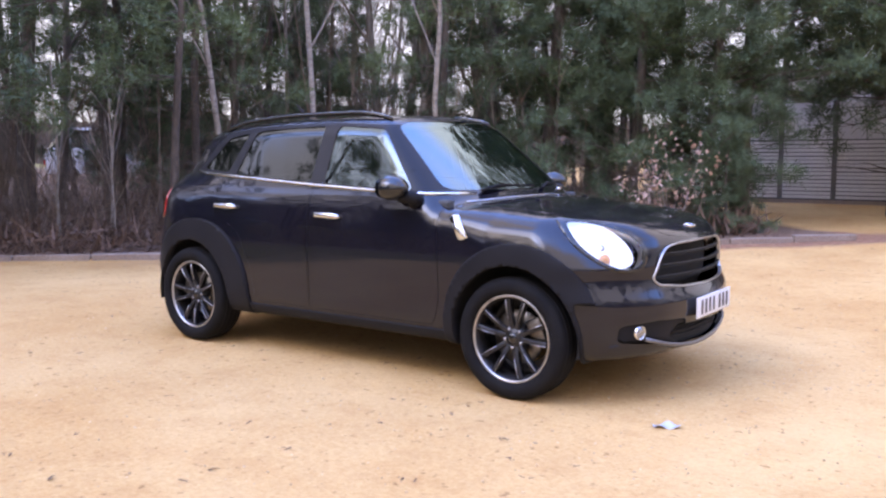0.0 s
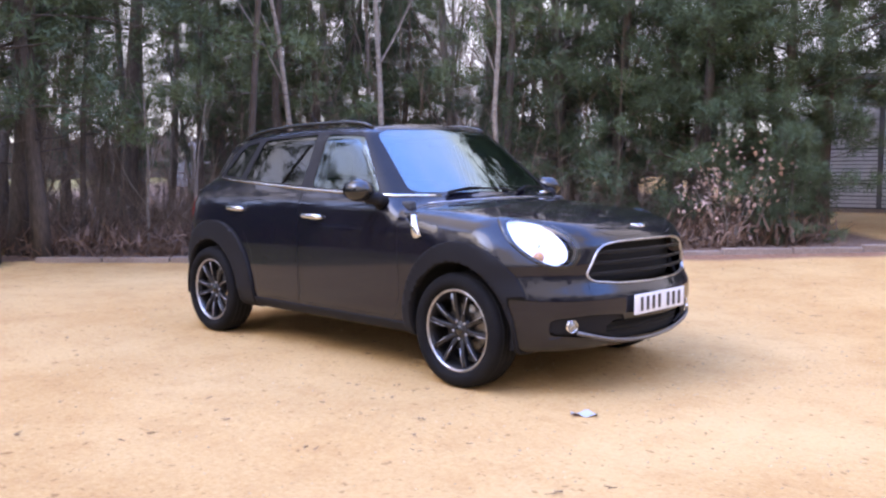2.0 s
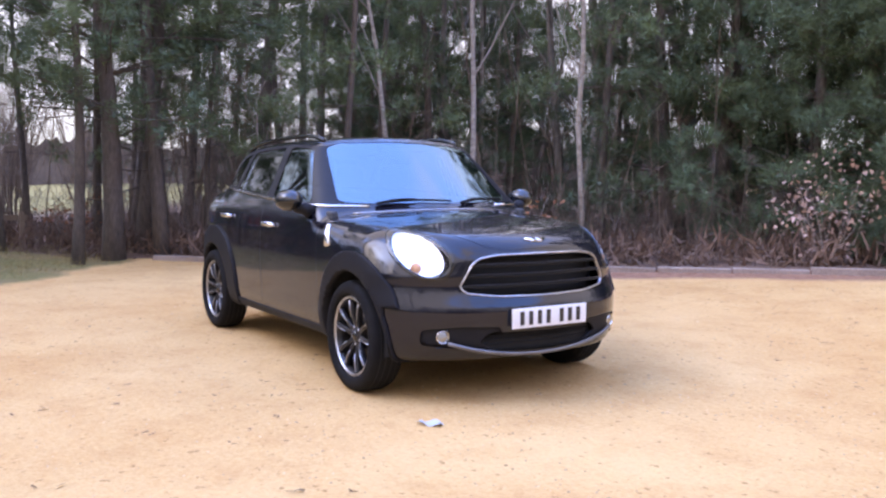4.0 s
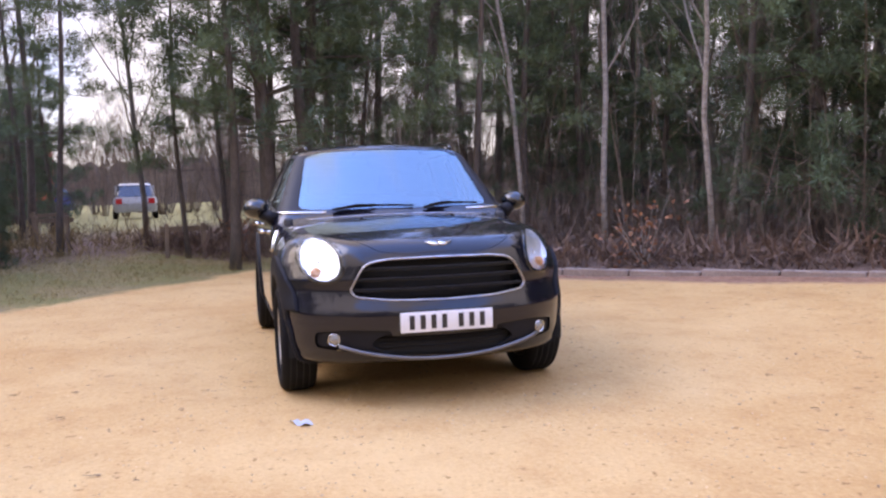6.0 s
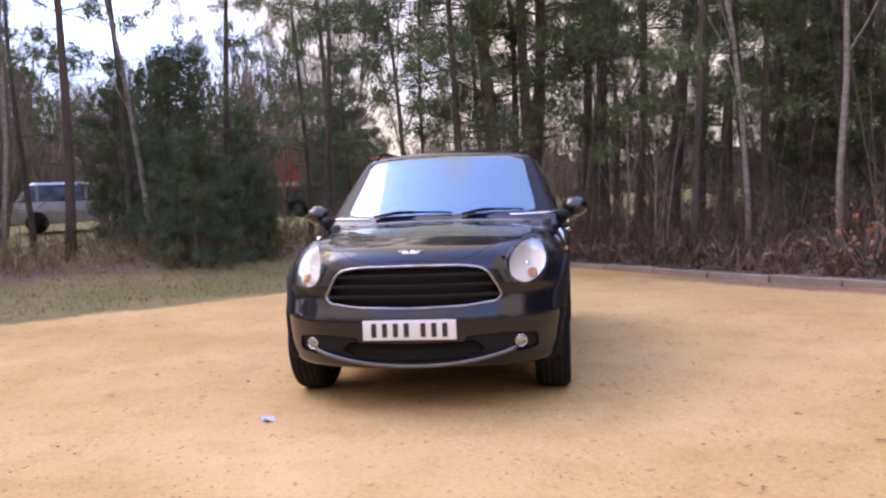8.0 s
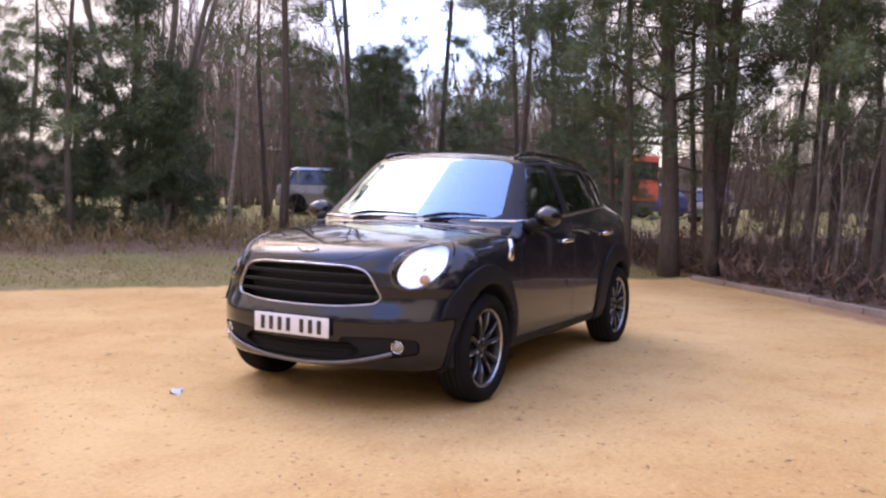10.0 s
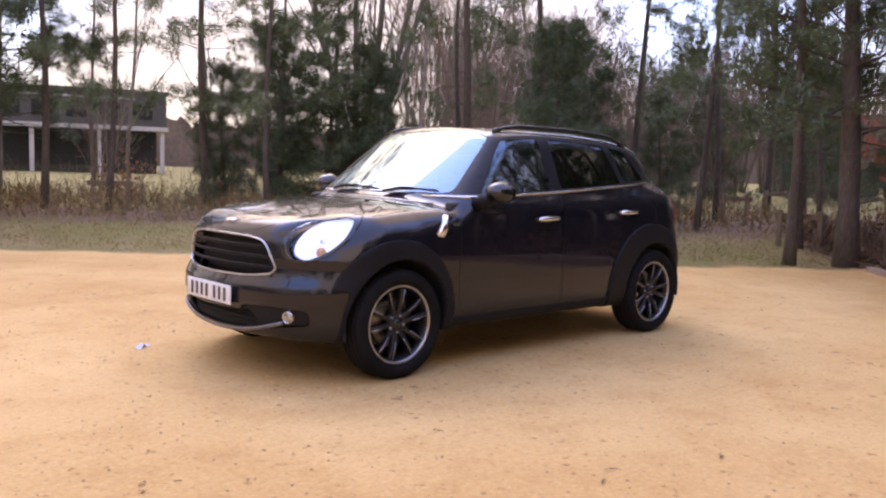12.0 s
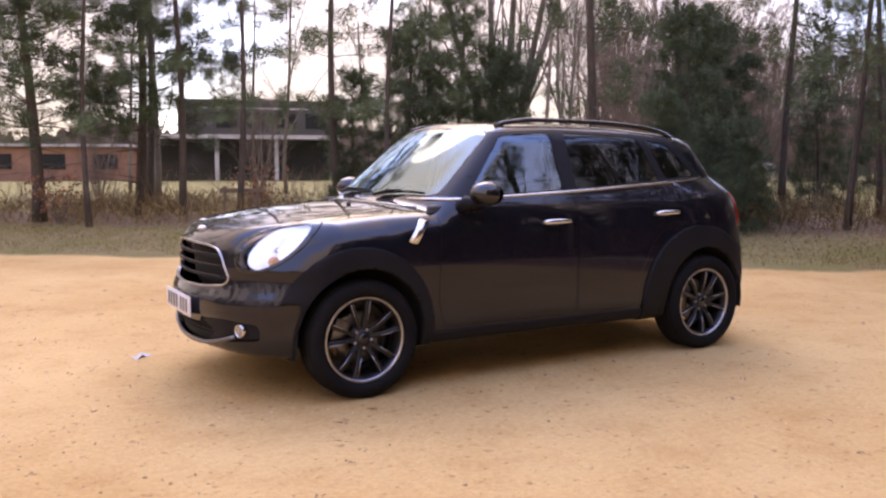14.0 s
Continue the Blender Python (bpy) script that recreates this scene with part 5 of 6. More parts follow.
# cowl strip below the windscreen, its pale colour painting sky sheen off the bonnet; washer jets
pts = []
for k in range(21):
    y = -0.62 + 1.24 * k / 20
    q, m = at_top(1.0 - 0.36 * y * y, abs(y))
    pts.append((q.x, y, q.z + 0.003))
tube("cowl_trim", pts, [(0.015, 0.006)] * 21, COWL_SHEEN, car, "pale cowl strip under the windscreen", 6)
for y in (-0.3, 0.3):
    q, m = at_top(1.14, abs(y))
    part("washer_jet", boxes(((1.13, y - 0.012, q.z - 0.002), (1.155, y + 0.012, q.z + 0.010)), bevel=0.004), PLASTIC, car)
q, m = at_top(-0.95, 0.0)
tube("roof_aerial", [(q.x, 0, q.z - 0.01), (q.x - 0.03, 0, q.z + 0.03), (q.x - 0.16, 0, q.z + 0.14)], [0.02, 0.008, 0.004], PLASTIC, car, "short black roof aerial")


# wheels: five twin spokes in dark grey with a bright machined rim
def make_wheel():
    prof = [(0.150, -0.10), (0.200, -0.105), (0.214, -0.10), (0.224, -0.085), (0.226, -0.05), (0.212, -0.03), (0.207, 0.02), (0.213, 0.070), (0.226, 0.080)]
    wheel = part("wheel", lathe(prof, 56), GUNMETAL, None, "alloy road wheel with twin spokes")
    part("rim_lip", lathe([(0.219, 0.066), (0.221, 0.080), (0.225, 0.085), (0.233, 0.087), (0.2375, 0.082), (0.2375, 0.070), (0.225, 0.066), (0.219, 0.066)], 64), ALLOY, wheel, "bright machined rim edge")
    tyre = [(0.222, -0.085), (0.232, -0.098), (0.262, -0.108), (0.295, -0.104), (0.315, -0.092), (0.323, -0.075), (0.326, -0.045), (0.3265, 0.0), (0.326, 0.045), (0.323, 0.075), (0.315, 0.092), (0.295, 0.104), (0.268, 0.108), (0.250, 0.101), (0.241, 0.092), (0.236, 0.080)]
    t = part("tyre", lathe(tyre, 64), RUBBER, wheel, "black tyre dusty with sand")
    for y in (-0.055, -0.02, 0.02, 0.055):
        part("tread_groove", lathe([(0.3275, y - 0.004), (0.3278, y), (0.3275, y + 0.004), (0.3235, y)], 64), VOID, t)
    for k in range(5):
        for off in (-13.5, 13.5):
            bm = bmesh.new()
            a = math.radians(72 * k + 90)
            b = a + math.radians(off)
            inner = Vector((math.cos(a + math.radians(off * 1.1)) * 0.045, 0, math.sin(a + math.radians(off * 1.1)) * 0.045))
            outer = Vector((math.cos(b) * 0.211, 0, math.sin(b) * 0.211))
            d = (outer - inner).normalized()
            s = Vector((-d.z, 0, d.x))
            rows = []
            for t_, wd, y in ((0.0, 0.018, 0.050), (0.25, 0.0135, 0.064), (0.6, 0.0115, 0.074), (1.0, 0.0145, 0.076)):
                c = inner.lerp(outer, t_)
                rows.append([bm.verts.new(c + s * q + Vector((0, y + h, 0))) for q, h in ((-wd, -0.035), (-wd, -0.004), (-wd * 0.7, 0.0), (wd * 0.7, 0.0), (wd, -0.004), (wd, -0.035))])
            for p_, q_ in zip(rows, rows[1:]):
                for i in range(6):
                    bm.faces.new((p_[i], p_[(i + 1) % 6], q_[(i + 1) % 6], q_[i]))
            bmesh.ops.recalc_face_normals(bm, faces=bm.faces[:])
            spoke = part("spoke", bm, GUNMETAL, wheel, "dark grey spoke with machined edge")
            e0 = inner.lerp(outer, 0.35) + Vector((0, 0.0695, 0)) + s * math.copysign(0.0085, off)
            e1 = outer + Vector((0, 0.0775, 0)) + s * math.copysign(0.0095, off)
            tube("machined_edge", [e0, e0.lerp(e1, 0.5) + Vector((0, 0.0035, 0)), e1], [(0.004, 0.0025), (0.005, 0.0025), (0.0065, 0.0025)], ALLOY, spoke, "", 6)
    part("hub", lathe([(0.001, 0.062), (0.026, 0.062), (0.034, 0.058), (0.060, 0.046), (0.075, 0.030), (0.080, 0.0)], 32), GUNMETAL, wheel, "dark hub")
    part("centre_cap", lathe([(0.001, 0.069), (0.022, 0.068), (0.027, 0.062)], 24), PIANO, wheel)
    for k in range(5):
        a = math.radians(72 * k + 54)
        bm = lathe([(0.001, 0.056), (0.008, 0.056), (0.009, 0.052), (0.009, 0.03)], 10)
        bmesh.ops.translate(bm, verts=bm.verts[:], vec=(math.cos(a) * 0.052, 0, math.sin(a) * 0.052))
        part("wheel_bolt", bm, ALLOY, wheel)
    part("brake_disc", lathe([(0.08, -0.005), (0.145, -0.005), (0.147, -0.012), (0.145, -0.02), (0.08, -0.02)], 40), DISC, wheel, "worn steel brake disc")
    return wheel


def caliper(x, y, side, turn):
    bm = boxes(((-0.045, -0.04, -0.07), (0.045, 0.035, 0.07)), bevel=0.012)
    ob = part("brake_caliper", bm, DISC, car, "grey brake caliper")
    a = math.radians(turn)
    ob.matrix_basis = pose(x + math.cos(a) * 0.125, y, TYRE_R + math.sin(a) * 0.125, 0, -turn, 0)


first = make_wheel()
for x in (AXLE, -AXLE):
    for side in (1, -1):
        w = copy_thing(first, pose(x, side * 0.765, TYRE_R, 0, (7 if x > 0 else -20) * side, 0 if side > 0 else 180))
        w.parent = car
        w.matrix_parent_inverse = Matrix.Identity(4)
        caliper(x, side * 0.75, side, 20 if x > 0 else 160)
        well = bmesh.new()
        arc = [(0.386 * math.cos(t), 0.386 * math.sin(t)) for t in (math.pi * (-0.06 + 1.12 * k / 30) for k in range(31))]
        outer_row = [well.verts.new((px, 0.075, pz)) for px, pz in arc]
        inner_row = [well.verts.new((px, -0.20, pz)) for px, pz in arc]
        for k in range(30):
            well.faces.new((outer_row[k], outer_row[k + 1], inner_row[k + 1], inner_row[k]))
        well.faces.new(inner_row)
        if side < 0:
            for v in well.verts:
                v.co.y = -v.co.y
        bmesh.ops.translate(well, verts=well.verts[:], vec=(x, side * 0.76, 0.335))
        part("wheel_well", well, VOID, car, "black wheel arch liner")
for o in (*first.children_recursive, first):
    bpy.data.objects.remove(o)

# inside: floor, dashboard, wheel, seats
part("cabin_floor", boxes(((-1.75, -0.74, 0.30), (1.0, 0.74, 0.36)), ((-0.15, -0.10, 0.36), (0.80, 0.10, 0.62)), bevel=0.02), VOID, car, "dark cabin floor")
part("underbody", boxes(((-1.75, -0.50, 0.24), (1.70, 0.50, 0.30)), ((0.86, -0.55, 0.30), (1.80, 0.55, 0.78)), ((-1.70, -0.55, 0.30), (-0.90, 0.55, 0.62)), bevel=0.01), VOID, car, "black underbody")
pts, rad = [], []
for k in range(15):
    y = -0.70 + 1.40 * k / 14
    pts.append((0.70 - 0.12 * y * y, y, 0.985 + 0.02 * math.cos(y * 4)))
    rad.append((0.17, 0.085))
tube("dashboard", pts, rad, DASH, car, "dark soft plastic dashboard", 14)
for side in (1, -1):
    part("door_card", boxes(((-1.0, side * 0.74 - 0.03, 0.36), (0.85, side * 0.74 + 0.03, 1.04)), bevel=0.02), DASH, car, "dark door lining")


def seat(y, x, wide, name, label):
    bm = boxes(((-0.26, -wide, 0.0), (0.28, wide, 0.17)), bevel=0.05)
    base = part(name, bm, SEAT, car, label)
    base.matrix_basis = pose(x, y, 0.50)
    back = boxes(((-0.08, -wide, 0.0), (0.08, wide, 0.56)), bevel=0.06)
    bmesh.ops.rotate(back, verts=back.verts[:], cent=(0, 0, 0), matrix=Euler((0, radians(-14), 0)).to_matrix())
    bmesh.ops.translate(back, verts=back.verts[:], vec=(-0.24, 0, 0.10))
    part("backrest", back, SEAT, base)
    for hy in ((0.0,) if wide < 0.4 else (-0.38, 0.38)):
        head = boxes(((-0.05, hy - 0.13, 0.0), (0.05, hy + 0.13, 0.18)), bevel=0.04)
        bmesh.ops.translate(head, verts=head.verts[:], vec=(-0.39, 0, 0.68))
        part("headrest", head, SEAT, base)


seat(0.36, 0.02, 0.25, "front_seat", "dark leather front seat")
seat(-0.36, 0.02, 0.25, "front_seat", "dark leather front seat")
seat(0.0, -0.85, 0.62, "rear_bench", "dark leather rear bench")
wheel_ring = []
for k in range(28):
    a = 2 * math.pi * k / 27
    wheel_ring.append((0.44 - 0.075 * math.sin(a), -0.36 + 0.18 * math.cos(a), 0.96 + 0.165 * math.sin(a)))
ring = tube("steering_wheel", wheel_ring, 0.015, SEAT, car, "black steering wheel", 8)
tube("steering_boss", [(0.47, -0.36, 0.955), (0.43, -0.36, 0.965)], [0.07, 0.06], DASH, ring, "", 16)
part("cabin_mirror", boxes(((0.34, -0.12, 1.38), (0.36, 0.12, 1.44)), bevel=0.012), DASH, car, "black interior mirror")


# ---- fence and wall beyond the wood ----
fence = thing("slatted_fence", "weathered grey slatted timber fence with tall posts", "fence")
_base = height(-1.0, 14.3)
for k in range(10):
    x = -3.42 + 1.05 * k
    part("post", boxes(((x - 0.045, 14.27, _base - 0.2), (x + 0.045, 14.36, _base + 2.12)), bevel=0.006), FENCE_POST, fence, flat=True)
for k in range(9):
    x = -3.42 + 1.05 * k
    for q in range(15):
        z = _base + 0.10 + 0.080 * q
        part("slat", boxes(((x + 0.047, 14.30, z), (x + 1.003, 14.325, z + 0.058 + 0.004 * ((q * 7 + k) % 3)))), SLAT, fence, flat=True)
    part("panel", boxes(((x + 0.047, 14.305, _base + 1.31), (x + 1.003, 14.33, _base + 2.06)), bevel=0.004), WALL_GREY, fence, flat=True)
# dark boards added behind the slats to stand for shade in the gaps
for k in range(9):
    x = -3.42 + 1.05 * k
    part("backing", boxes(((x - 0.02, 14.365, _base + 0.04), (x + 1.03, 14.385, _base + 1.33))), CLAD, fence, "added dark board that gives the slat gaps their shade", flat=True)
part("plinth", boxes(((-3.5, 14.24, _base - 0.2), (6.1, 14.42, _base + 0.07)), bevel=0.01), CONCRETE, fence, flat=True)
shed = thing("store_building", "plain grey rendered store behind the fence", "building")
part("wall", boxes(((-4.6, 19.2, -0.2), (9.5, 25.0, 3.5))), WALL_GREY, shed, flat=True)
part("roof", boxes(((-4.8, 19.0, 3.5), (9.7, 25.2, 3.66))), CLAD, shed, flat=True)


# ---- far office building ----
def office():
    """Two storeys, dark cladding above a white band and columns; the long low wing runs on."""
    ob = thing("office_building", "modern dark-clad two-storey office with white band and columns", "building", at=(-20.9, -50.0, 0.15), turn=-15.0)
    part("lower_storey", boxes(((0.4, -8.0, 0.0), (12.6, -1.4, 2.85))), OFFICE_GLASS, ob, flat=True)
    part("upper_storey", boxes(((0.0, -9.0, 3.12), (10.5, 0.0, 5.2))), CLAD, ob, flat=True)
    part("roof_edge", boxes(((-0.15, -9.1, 5.2), (10.65, 0.12, 5.42))), CLAD, ob, flat=True)
    part("white_band", boxes(((-0.1, -8.5, 2.85), (12.8, 0.08, 3.12))), WHITE, ob, flat=True)
    part("roof_line", boxes(((2.0, 0.0, 4.80), (9.5, 0.05, 4.92))), WHITE, ob, flat=True)
    for k in range(4):
        x = 0.25 + 3.9 * k
        part("column", boxes(((x - 0.13, -0.35, 0.0), (x + 0.13, -0.09, 2.85))), WHITE, ob, flat=True)
    for k in range(7):
        x = 1.2 + 1.65 * k
        part("window", boxes(((x, -1.42, 0.7), (x + 1.2, -1.36, 2.3))), OFFICE_GLASS, ob, flat=True)
    for k in range(5):
        x = 0.9 + 1.95 * k
        w = part("upper_window", boxes(((x, -0.02, 3.55), (x + 1.3, 0.04, 4.55))), OFFICE_GLASS, ob, flat=True)
        part("sill", boxes(((x - 0.05, -0.01, 3.50), (x + 1.35, 0.03, 3.55))), CLAD, w, flat=True)
        part("lintel", boxes(((x - 0.05, -0.01, 4.55), (x + 1.35, 0.03, 4.60))), CLAD, w, flat=True)
    return ob


def brick_wing():
    """The low brick building next to the office, with a pale eave and dark windows."""
    ob = thing("brick_building", "low brown brick building with a pale eave", "building", at=(-20.9, -50.0, 0.15), turn=-15.0)
    part("wall", boxes(((13.2, -7.5, -0.3), (30.0, -1.8, 2.3))), BRICK, ob, flat=True)
    part("roof", boxes(((13.0, -7.7, 2.3), (30.2, -1.6, 2.5))), CLAD, ob, flat=True)
    part("eave", boxes(((13.0, -1.6, 2.28), (30.2, -1.54, 2.46))), WHITE, ob, flat=True)
    for k in range(5):
        x = 14.4 + 3.2 * k
        part("window", boxes(((x, -1.84, 0.8), (x + 1.5, -1.76, 1.8))), OFFICE_GLASS, ob, flat=True)


office()
brick_wing()


def loft(outline_low, outline_high, mat, name, parent, bevel=0.03):
    """A closed shell between two level outlines of the same count, each (points, height)."""
    bm = bmesh.new()
    rows = [[bm.verts.new((px, py, z)) for px, py in pts] for pts, z in (outline_low, outline_high)]
    n = len(rows[0])
    for i in range(n):
        bm.faces.new((rows[0][i], rows[0][(i + 1) % n], rows[1][(i + 1) % n], rows[1][i]))
    bm.faces.new(rows[0][::-1])
    bm.faces.new(rows[1])
    bmesh.ops.recalc_face_normals(bm, faces=bm.faces[:])
    bmesh.ops.bevel(bm, geom=bm.edges[:], offset=bevel, segments=2, affect="EDGES")
    return part(name, bm, mat, parent, flat=True)


def far_car(x, y, turn, paint, label, name="parked_car", tall=1.45, length=4.2, lift=0.0):
    """A parked car or van: lower body, glazed cabin, roof, lamps, bumpers and wheels."""
    ob = thing(name, label, "car", at=(x, y, height(x, y) + lift), turn=turn)
    w, e, belt_z = 0.86, length / 2, tall * 0.62

    def ring(x0, x1, wide):
        return [(x0, -wide * 0.86), (x0 + 0.12, -wide), (x1 - 0.3, -wide), (x1, -wide * 0.8), (x1, wide * 0.8), (x1 - 0.3, wide), (x0 + 0.12, wide), (x0, wide * 0.86)]

    loft((ring(-e + 0.04, e - 0.05, w * 0.95), 0.28), (ring(-e, e, w), 0.58), paint, "lower_body", ob, 0.04)
    loft((ring(-e, e, w), 0.582), (ring(-e + 0.06, e - 0.22, w * 0.95), belt_z), paint, "upper_body", ob, 0.05)
    nose = 0.12 if tall < 1.8 else 0.30
    loft((ring(-e * 0.93, length * (nose + 0.14), w * 0.90), belt_z + 0.002), (ring(-e * 0.74, length * nose, w * 0.74), tall - 0.09), OFFICE_GLASS, "glazing", ob, 0.02)
    loft((ring(-e * 0.76, length * (nose + 0.01), w * 0.76), tall - 0.088), (ring(-e * 0.68, length * (nose - 0.03), w * 0.66), tall), paint, "roof", ob, 0.025)
    for side in (-1, 1):
        for px in (-length * 0.30, length * 0.05):
            part("pillar", boxes(((px - 0.04, side * w * 0.84 - 0.04, belt_z - 0.02), (px + 0.04, side * w * 0.84 + 0.04, tall - 0.10)), bevel=0.01), paint, ob, flat=True)
        part("tail_light", boxes(((-e - 0.012, side * w * 0.72 - 0.12, 0.62), (-e + 0.10, side * w * 0.72 + 0.12, 0.84)), bevel=0.01), RED_LENS, ob, flat=True)
        part("headlight", boxes(((e - 0.22, side * w * 0.66 - 0.14, 0.56), (e + 0.006, side * w * 0.66 + 0.14, 0.70)), bevel=0.01), FOGLENS, ob, flat=True)
        for px in (-length * 0.31, length * 0.31):
            bm = lathe([(0.001, 0.1), (0.19, 0.1), (0.2, 0.08), (0.3, 0.09), (0.31, 0.0), (0.3, -0.09), (0.001, -0.09)], 20)
            bmesh.ops.translate(bm, verts=bm.verts[:], vec=(px, side * (w - 0.08), 0.31))
            part("wheel", bm, RUBBER, ob)
    return ob


far_car(-17.2, -13.6, 122, SILVER, "silver hatchback parked beyond the trees", length=3.7)
far_car(-28.2, 16.1, 57, VAN_WHITE, "white van parked behind the wood", "parked_van", 2.1, 4.8)
far_car(-32.2, -4.5, 185, SILVER, "silver saloon car parked across the field")
far_car(-49.0, -11.5, 60, BLUE, "small blue van parked across the field", "parked_van", 2.0, 4.4)
far_car(-45.0, -17.3, 110, BLUE, "dark blue car parked beyond the trees")


def lorry(x, y, turn, label):
    """A tall red lorry: chassis, box body, cab with windows, wheels."""
    ob = thing("red_lorry", label, "lorry", at=(x, y, height(x, y)), turn=turn)
    part("chassis", boxes(((-3.6, -1.0, 0.6), (3.4, 1.0, 0.95)), bevel=0.03), CLAD, ob, flat=True)
    part("box_body", boxes(((-3.6, -1.2, 1.6), (1.5, 1.2, 4.1)), bevel=0.05), RED_PAINT, ob, flat=True)
    part("load_floor", boxes(((-3.6, -1.2, 0.98), (1.5, 1.2, 1.58)), bevel=0.03), CLAD, ob, flat=True)
    cab = part("cab", boxes(((1.65, -1.15, 0.9), (3.5, 1.15, 3.3)), bevel=0.12), RED_PAINT, ob, flat=True)
    part("cab_window", boxes(((2.2, -1.17, 2.1), (3.2, 1.17, 2.9)), bevel=0.02), OFFICE_GLASS, cab, flat=True)
    part("lorry_screen", boxes(((3.45, -0.95, 2.0), (3.53, 0.95, 2.95)), bevel=0.02), OFFICE_GLASS, cab, flat=True)
    part("stripe", boxes(((-3.5, -1.22, 1.75), (1.4, 1.22, 2.0))), WHITE, ob, flat=True)
    for px in (-2.4, -1.3, 2.5):
        for side in (-1, 1):
            bm = lathe([(0.001, 0.15), (0.3, 0.15), (0.48, 0.14), (0.5, 0.0), (0.48, -0.14), (0.001, -0.14)], 20)
            bmesh.ops.translate(bm, verts=bm.verts[:], vec=(px, side * 1.0, 0.5))
            part("wheel", bm, RUBBER, ob)


lorry(-40.0, -12.4, 62, "tall red lorry parked across the field")


# ---- stakes, sapling frames, bushes, scraps ----
def stake_frame(x, y, turn):
    ob = thing("tree_stake_frame", "low timber stake frame beside a young tree", "stake", "stake frames", (x, y, height(x, y)), turn)
    for px in (-0.32, 0.32):
        part("stake", boxes(((px - 0.035, -0.035, -0.2), (px + 0.035, 0.035, 0.62)), bevel=0.006), STAKE_WOOD, ob, flat=True)
    part("crossbar", boxes(((-0.42, 0.037, 0.48), (0.42, 0.065, 0.57)), bevel=0.004), STAKE_WOOD, ob, flat=True)


for x, y, turn in ((-15.2, -5.0, 85), (-4.3, -12.2, 30), (-2.1, -12.05, -20), (-12.1, -4.4, 75), (-9.4, -1.75, 100)):
    stake_frame(x, y, turn)


def leafy_bush(x, y, size, mat, label, count, seed, twig=PALE_BARK):
    rng, gen = random.Random(seed), np.random.default_rng(seed)
    ob = thing("bush", label, "bush", at=(x, y, height(x, y)))
    limbs, cs, ws = [], [], []
    for k in range(11):
        b = 6.28 * k / 11 + rng.random()
        pts = limb_path(rng, (0, 0, -0.05), (math.cos(b) * 0.5, math.sin(b) * 0.5, 1), size * rng.uniform(0.6, 1.0), 0.2, 0.02)
        limbs.append(tube_arrays(pts, [0.012 * (1 - 0.8 * q / 5) for q in range(6)], 4, False))
        for q in range(2, 6):
            cs.append(pts[q])
            ws.append(Vector((0, 0, 0.3)))
    tagged(solid("branchwork", *joined(limbs), twig, ob), kind="stuff")
    v, f = tufts(gen, cs, ws, count, 0.07, 0.05, 0.12 * size)
    mesh = bpy.data.meshes.new("foliage")
    mesh.from_pydata(v.tolist(), [], f.tolist())
    mesh.update()
    tagged(finish("foliage", mesh, mat, ob, flat=True), kind="stuff")


leafy_bush(-0.95, 7.0, 1.5, PALE_LEAF, "small shrub with pale dry pinkish leaves", 9, 1)
leafy_bush(-3.69, 4.25, 1.1, DRY_LEAF, "small beech shrub holding orange dead leaves", 3, 2)
leafy_bush(-10.3, -0.6, 0.9, DRY_LEAF, "small beech shrub holding orange dead leaves", 6, 3)
leafy_bush(-2.6, -12.4, 1.2, DRY_LEAF, "small beech shrub holding orange dead leaves", 7, 4)
leafy_bush(1.2, -12.8, 1.1, DRY_LEAF, "small beech shrub holding orange dead leaves", 6, 5)

# scrap of paper, twigs and leaves lying on the gravel
bm = bmesh.new()
grid = {}
_q = random.Random(8)
for i in range(7):
    for j in range(4):
        grid[i, j] = bm.verts.new((0.022 * (i - 3) + _q.uniform(-0.004, 0.004), 0.022 * (j - 1.5) + _q.uniform(-0.004, 0.004), 0.006 + 0.012 * math.sin(i * 1.3) * math.cos(j * 1.1) + _q.uniform(0, 0.006)))
for i in range(6):
    for j in range(3):
        bm.faces.new((grid[i, j], grid[i + 1, j], grid[i + 1, j + 1], grid[i, j + 1]))
scrap = part("paper_scrap", bm, PAPER)
scrap.matrix_basis = pose(2.147, -0.82, height(2.147, -0.82) + 0.002, 0, 0, 35)
tagged(scrap, "crumpled scrap of pale blue paper lying on the gravel", "litter")
_pts, _ways = [], []
for k in range(700):
    a, d = _q.uniform(0, 6.28), 1.5 + 9 * _q.random()
    x, y = 2.5 + d * math.cos(a), d * math.sin(a)
    if past_verge(x, y) > -0.2 or past_kerb(x, y)[0] > -0.3:
        continue
    _pts.append((x, y, height(x, y) + 0.008))
    _ways.append((_q.uniform(-1, 1), _q.uniform(-1, 1), 0))
v, f = tufts(np.random.default_rng(3), _pts, np.array(_ways) * 4, 2, 0.046, 0.014, 0.016)
v[:, 2] = np.array([height(a, b) for a, b in v[:, :2]]) + 0.006 + 0.006 * np.random.default_rng(4).random(len(v))
scatter("gravel_twigs", "small dead leaves and twig bits scattered on gravel", "litter", CHIP, v, f)
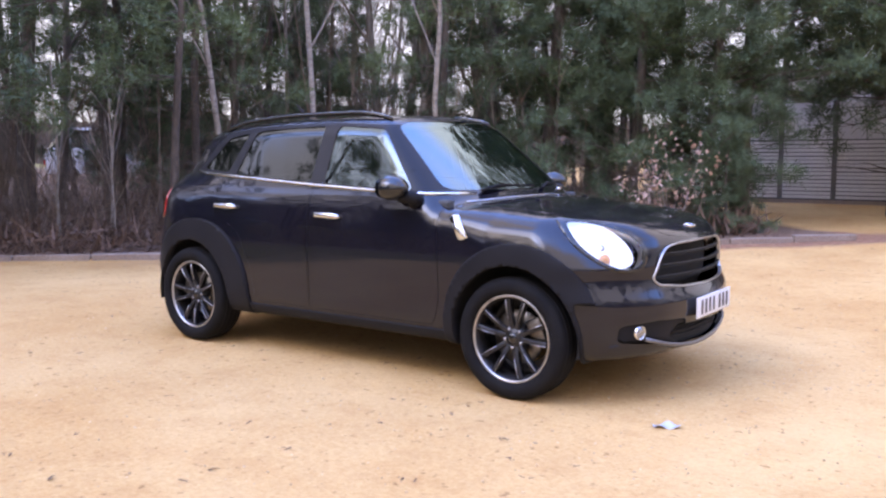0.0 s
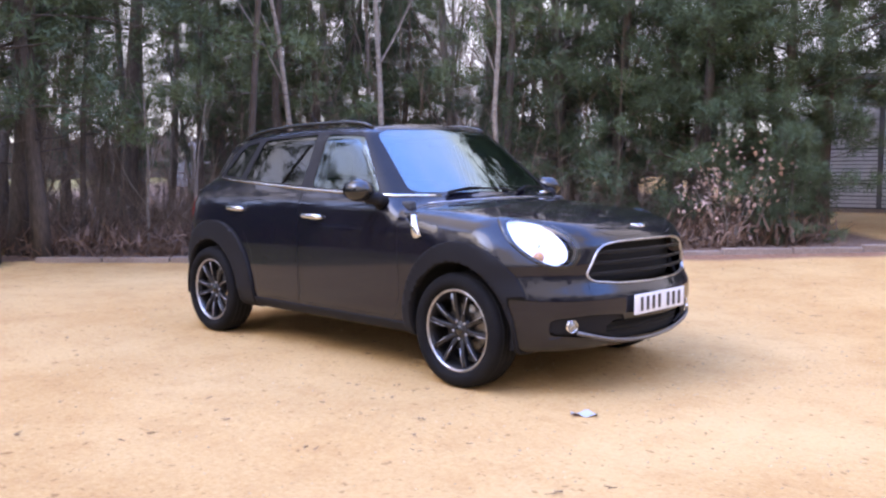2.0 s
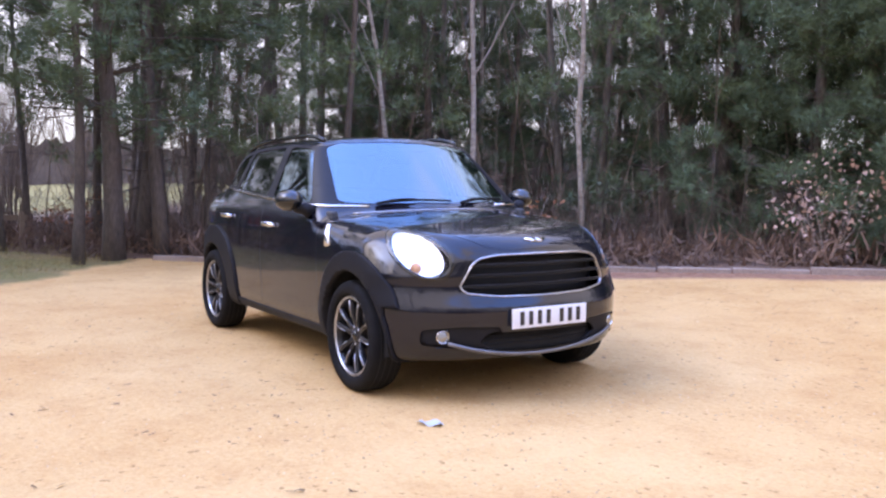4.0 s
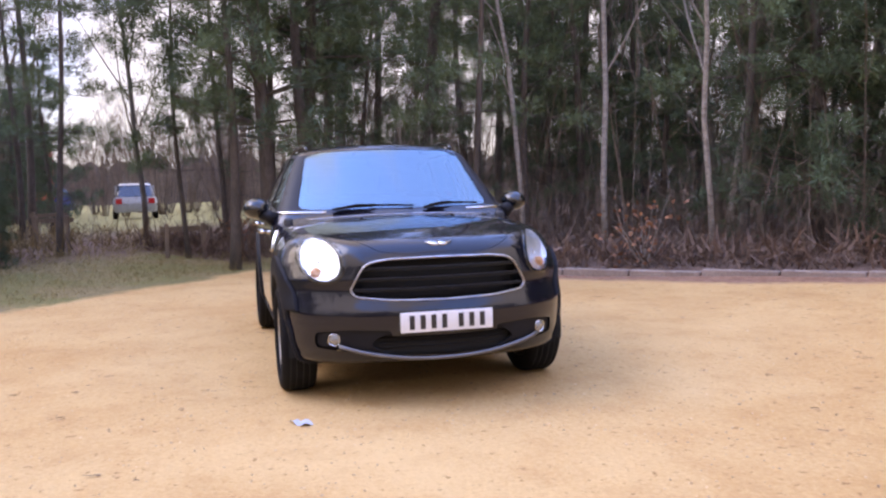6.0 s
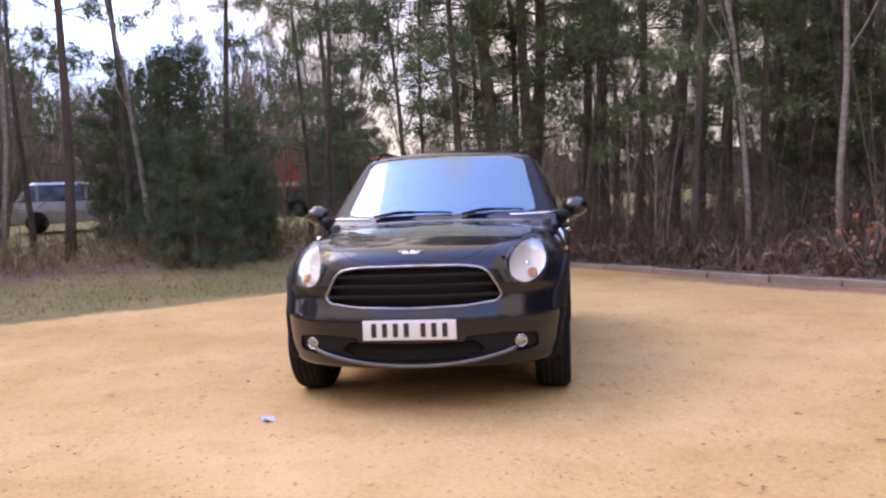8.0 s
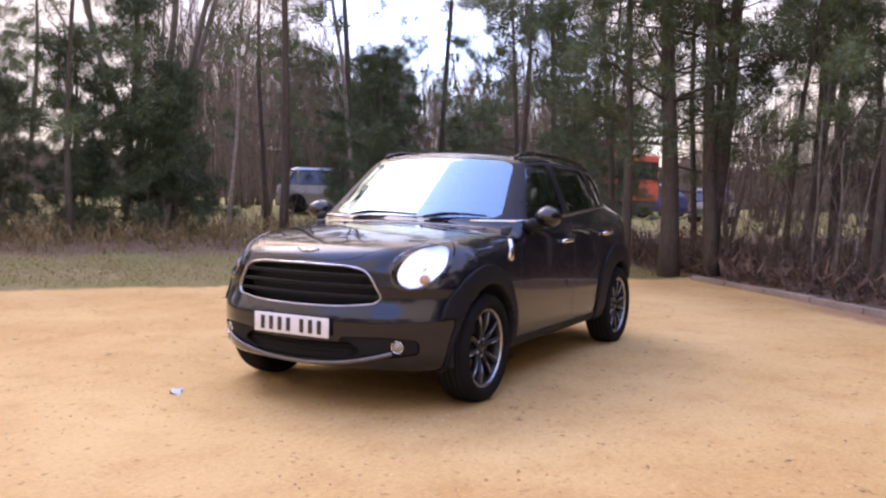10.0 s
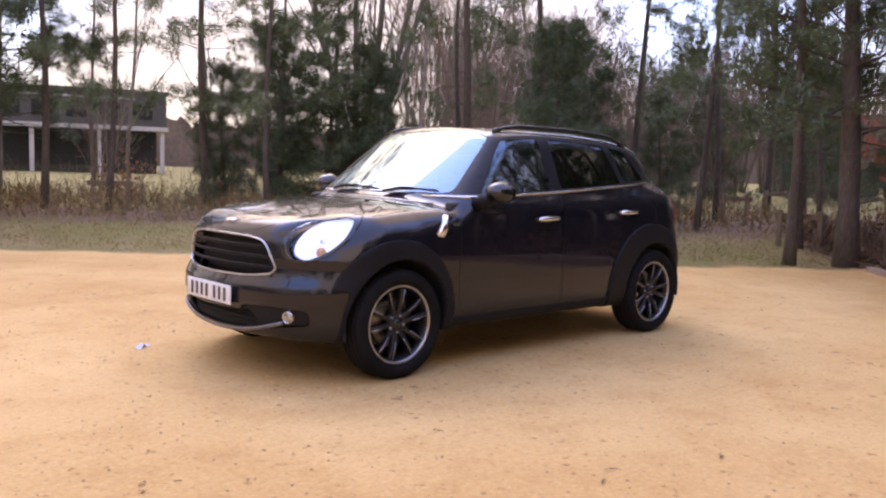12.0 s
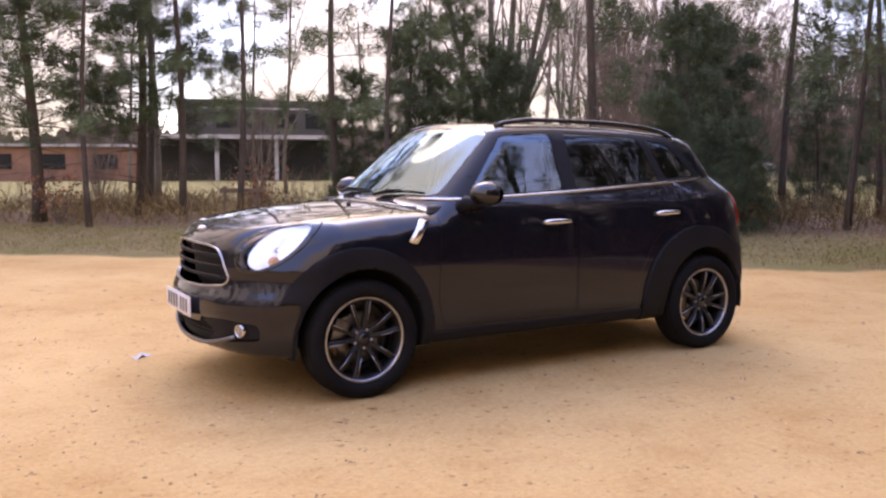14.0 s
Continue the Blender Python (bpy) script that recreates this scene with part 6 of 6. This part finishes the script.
# loose stones, denser by the walked side
n = 3200
gs = np.random.default_rng(9)
ang, dist = gs.uniform(0, 2 * np.pi, n), 0.6 + 6.5 * gs.random(n)
px, py = 3.2 + dist * np.cos(ang), dist * np.sin(ang)
keepers = [k for k in range(n) if past_verge(px[k], py[k]) < -0.1 and past_kerb(px[k], py[k])[0] < -0.2]
cube = np.array([(-1, -1, -0.6), (1, -1, -0.6), (1, 1, -0.6), (-1, 1, -0.6), (-0.6, -0.7, 0.6), (0.7, -0.5, 0.5), (0.6, 0.7, 0.6), (-0.7, 0.5, 0.5)])
vs, fs = [], []
for k in keepers:
    r = gs.uniform(0.002, 0.006) * (1.7 if gs.random() < 0.04 else 1)
    t = gs.uniform(0, 6.28)
    c, s = math.cos(t), math.sin(t)
    q = cube * r * gs.uniform(0.7, 1.3, 3)
    q = np.stack([q[:, 0] * c - q[:, 1] * s + px[k], q[:, 0] * s + q[:, 1] * c + py[k], q[:, 2] + height(px[k], py[k]) + r * 0.35], 1)
    o = len(vs) * 8
    vs.append(q)
    fs += [(o + 4, o + 5, o + 6, o + 7), (o, o + 1, o + 5, o + 4), (o + 1, o + 2, o + 6, o + 5), (o + 2, o + 3, o + 7, o + 6), (o + 3, o, o + 4, o + 7)]
mesh = bpy.data.meshes.new("loose_stones")
mesh.from_pydata(np.concatenate(vs).tolist(), [], fs)
mesh.update()
tagged(finish("loose_stones", mesh, STONE, flat=True), "small loose sandy stones on the gravel", "stones", kind="stuff")

# treeline on the horizon
bm = bmesh.new()
prev = None
for k in range(1441):
    a = radians(k / 4)
    r = 115.0
    ca, sa = math.cos(a), math.sin(a)
    h = 6.0 + 2.4 * noise.noise((ca * 9, sa * 9, 0)) + 1.4 * noise.noise((ca * 45, sa * 45, 2)) + 1.1 * noise.noise((ca * 160, sa * 160, 4)) + 0.9 * noise.noise((ca * 420, sa * 420, 6))
    row = (bm.verts.new((r * math.cos(a), r * math.sin(a), -1.5)), bm.verts.new((r * math.cos(a), r * math.sin(a), h)))
    if prev:
        bm.faces.new((prev[0], row[0], row[1], prev[1]))
    prev = row
tagged(part("backdrop", bm, WOODS), "hazy brown winter treeline on the horizon", kind="structure")
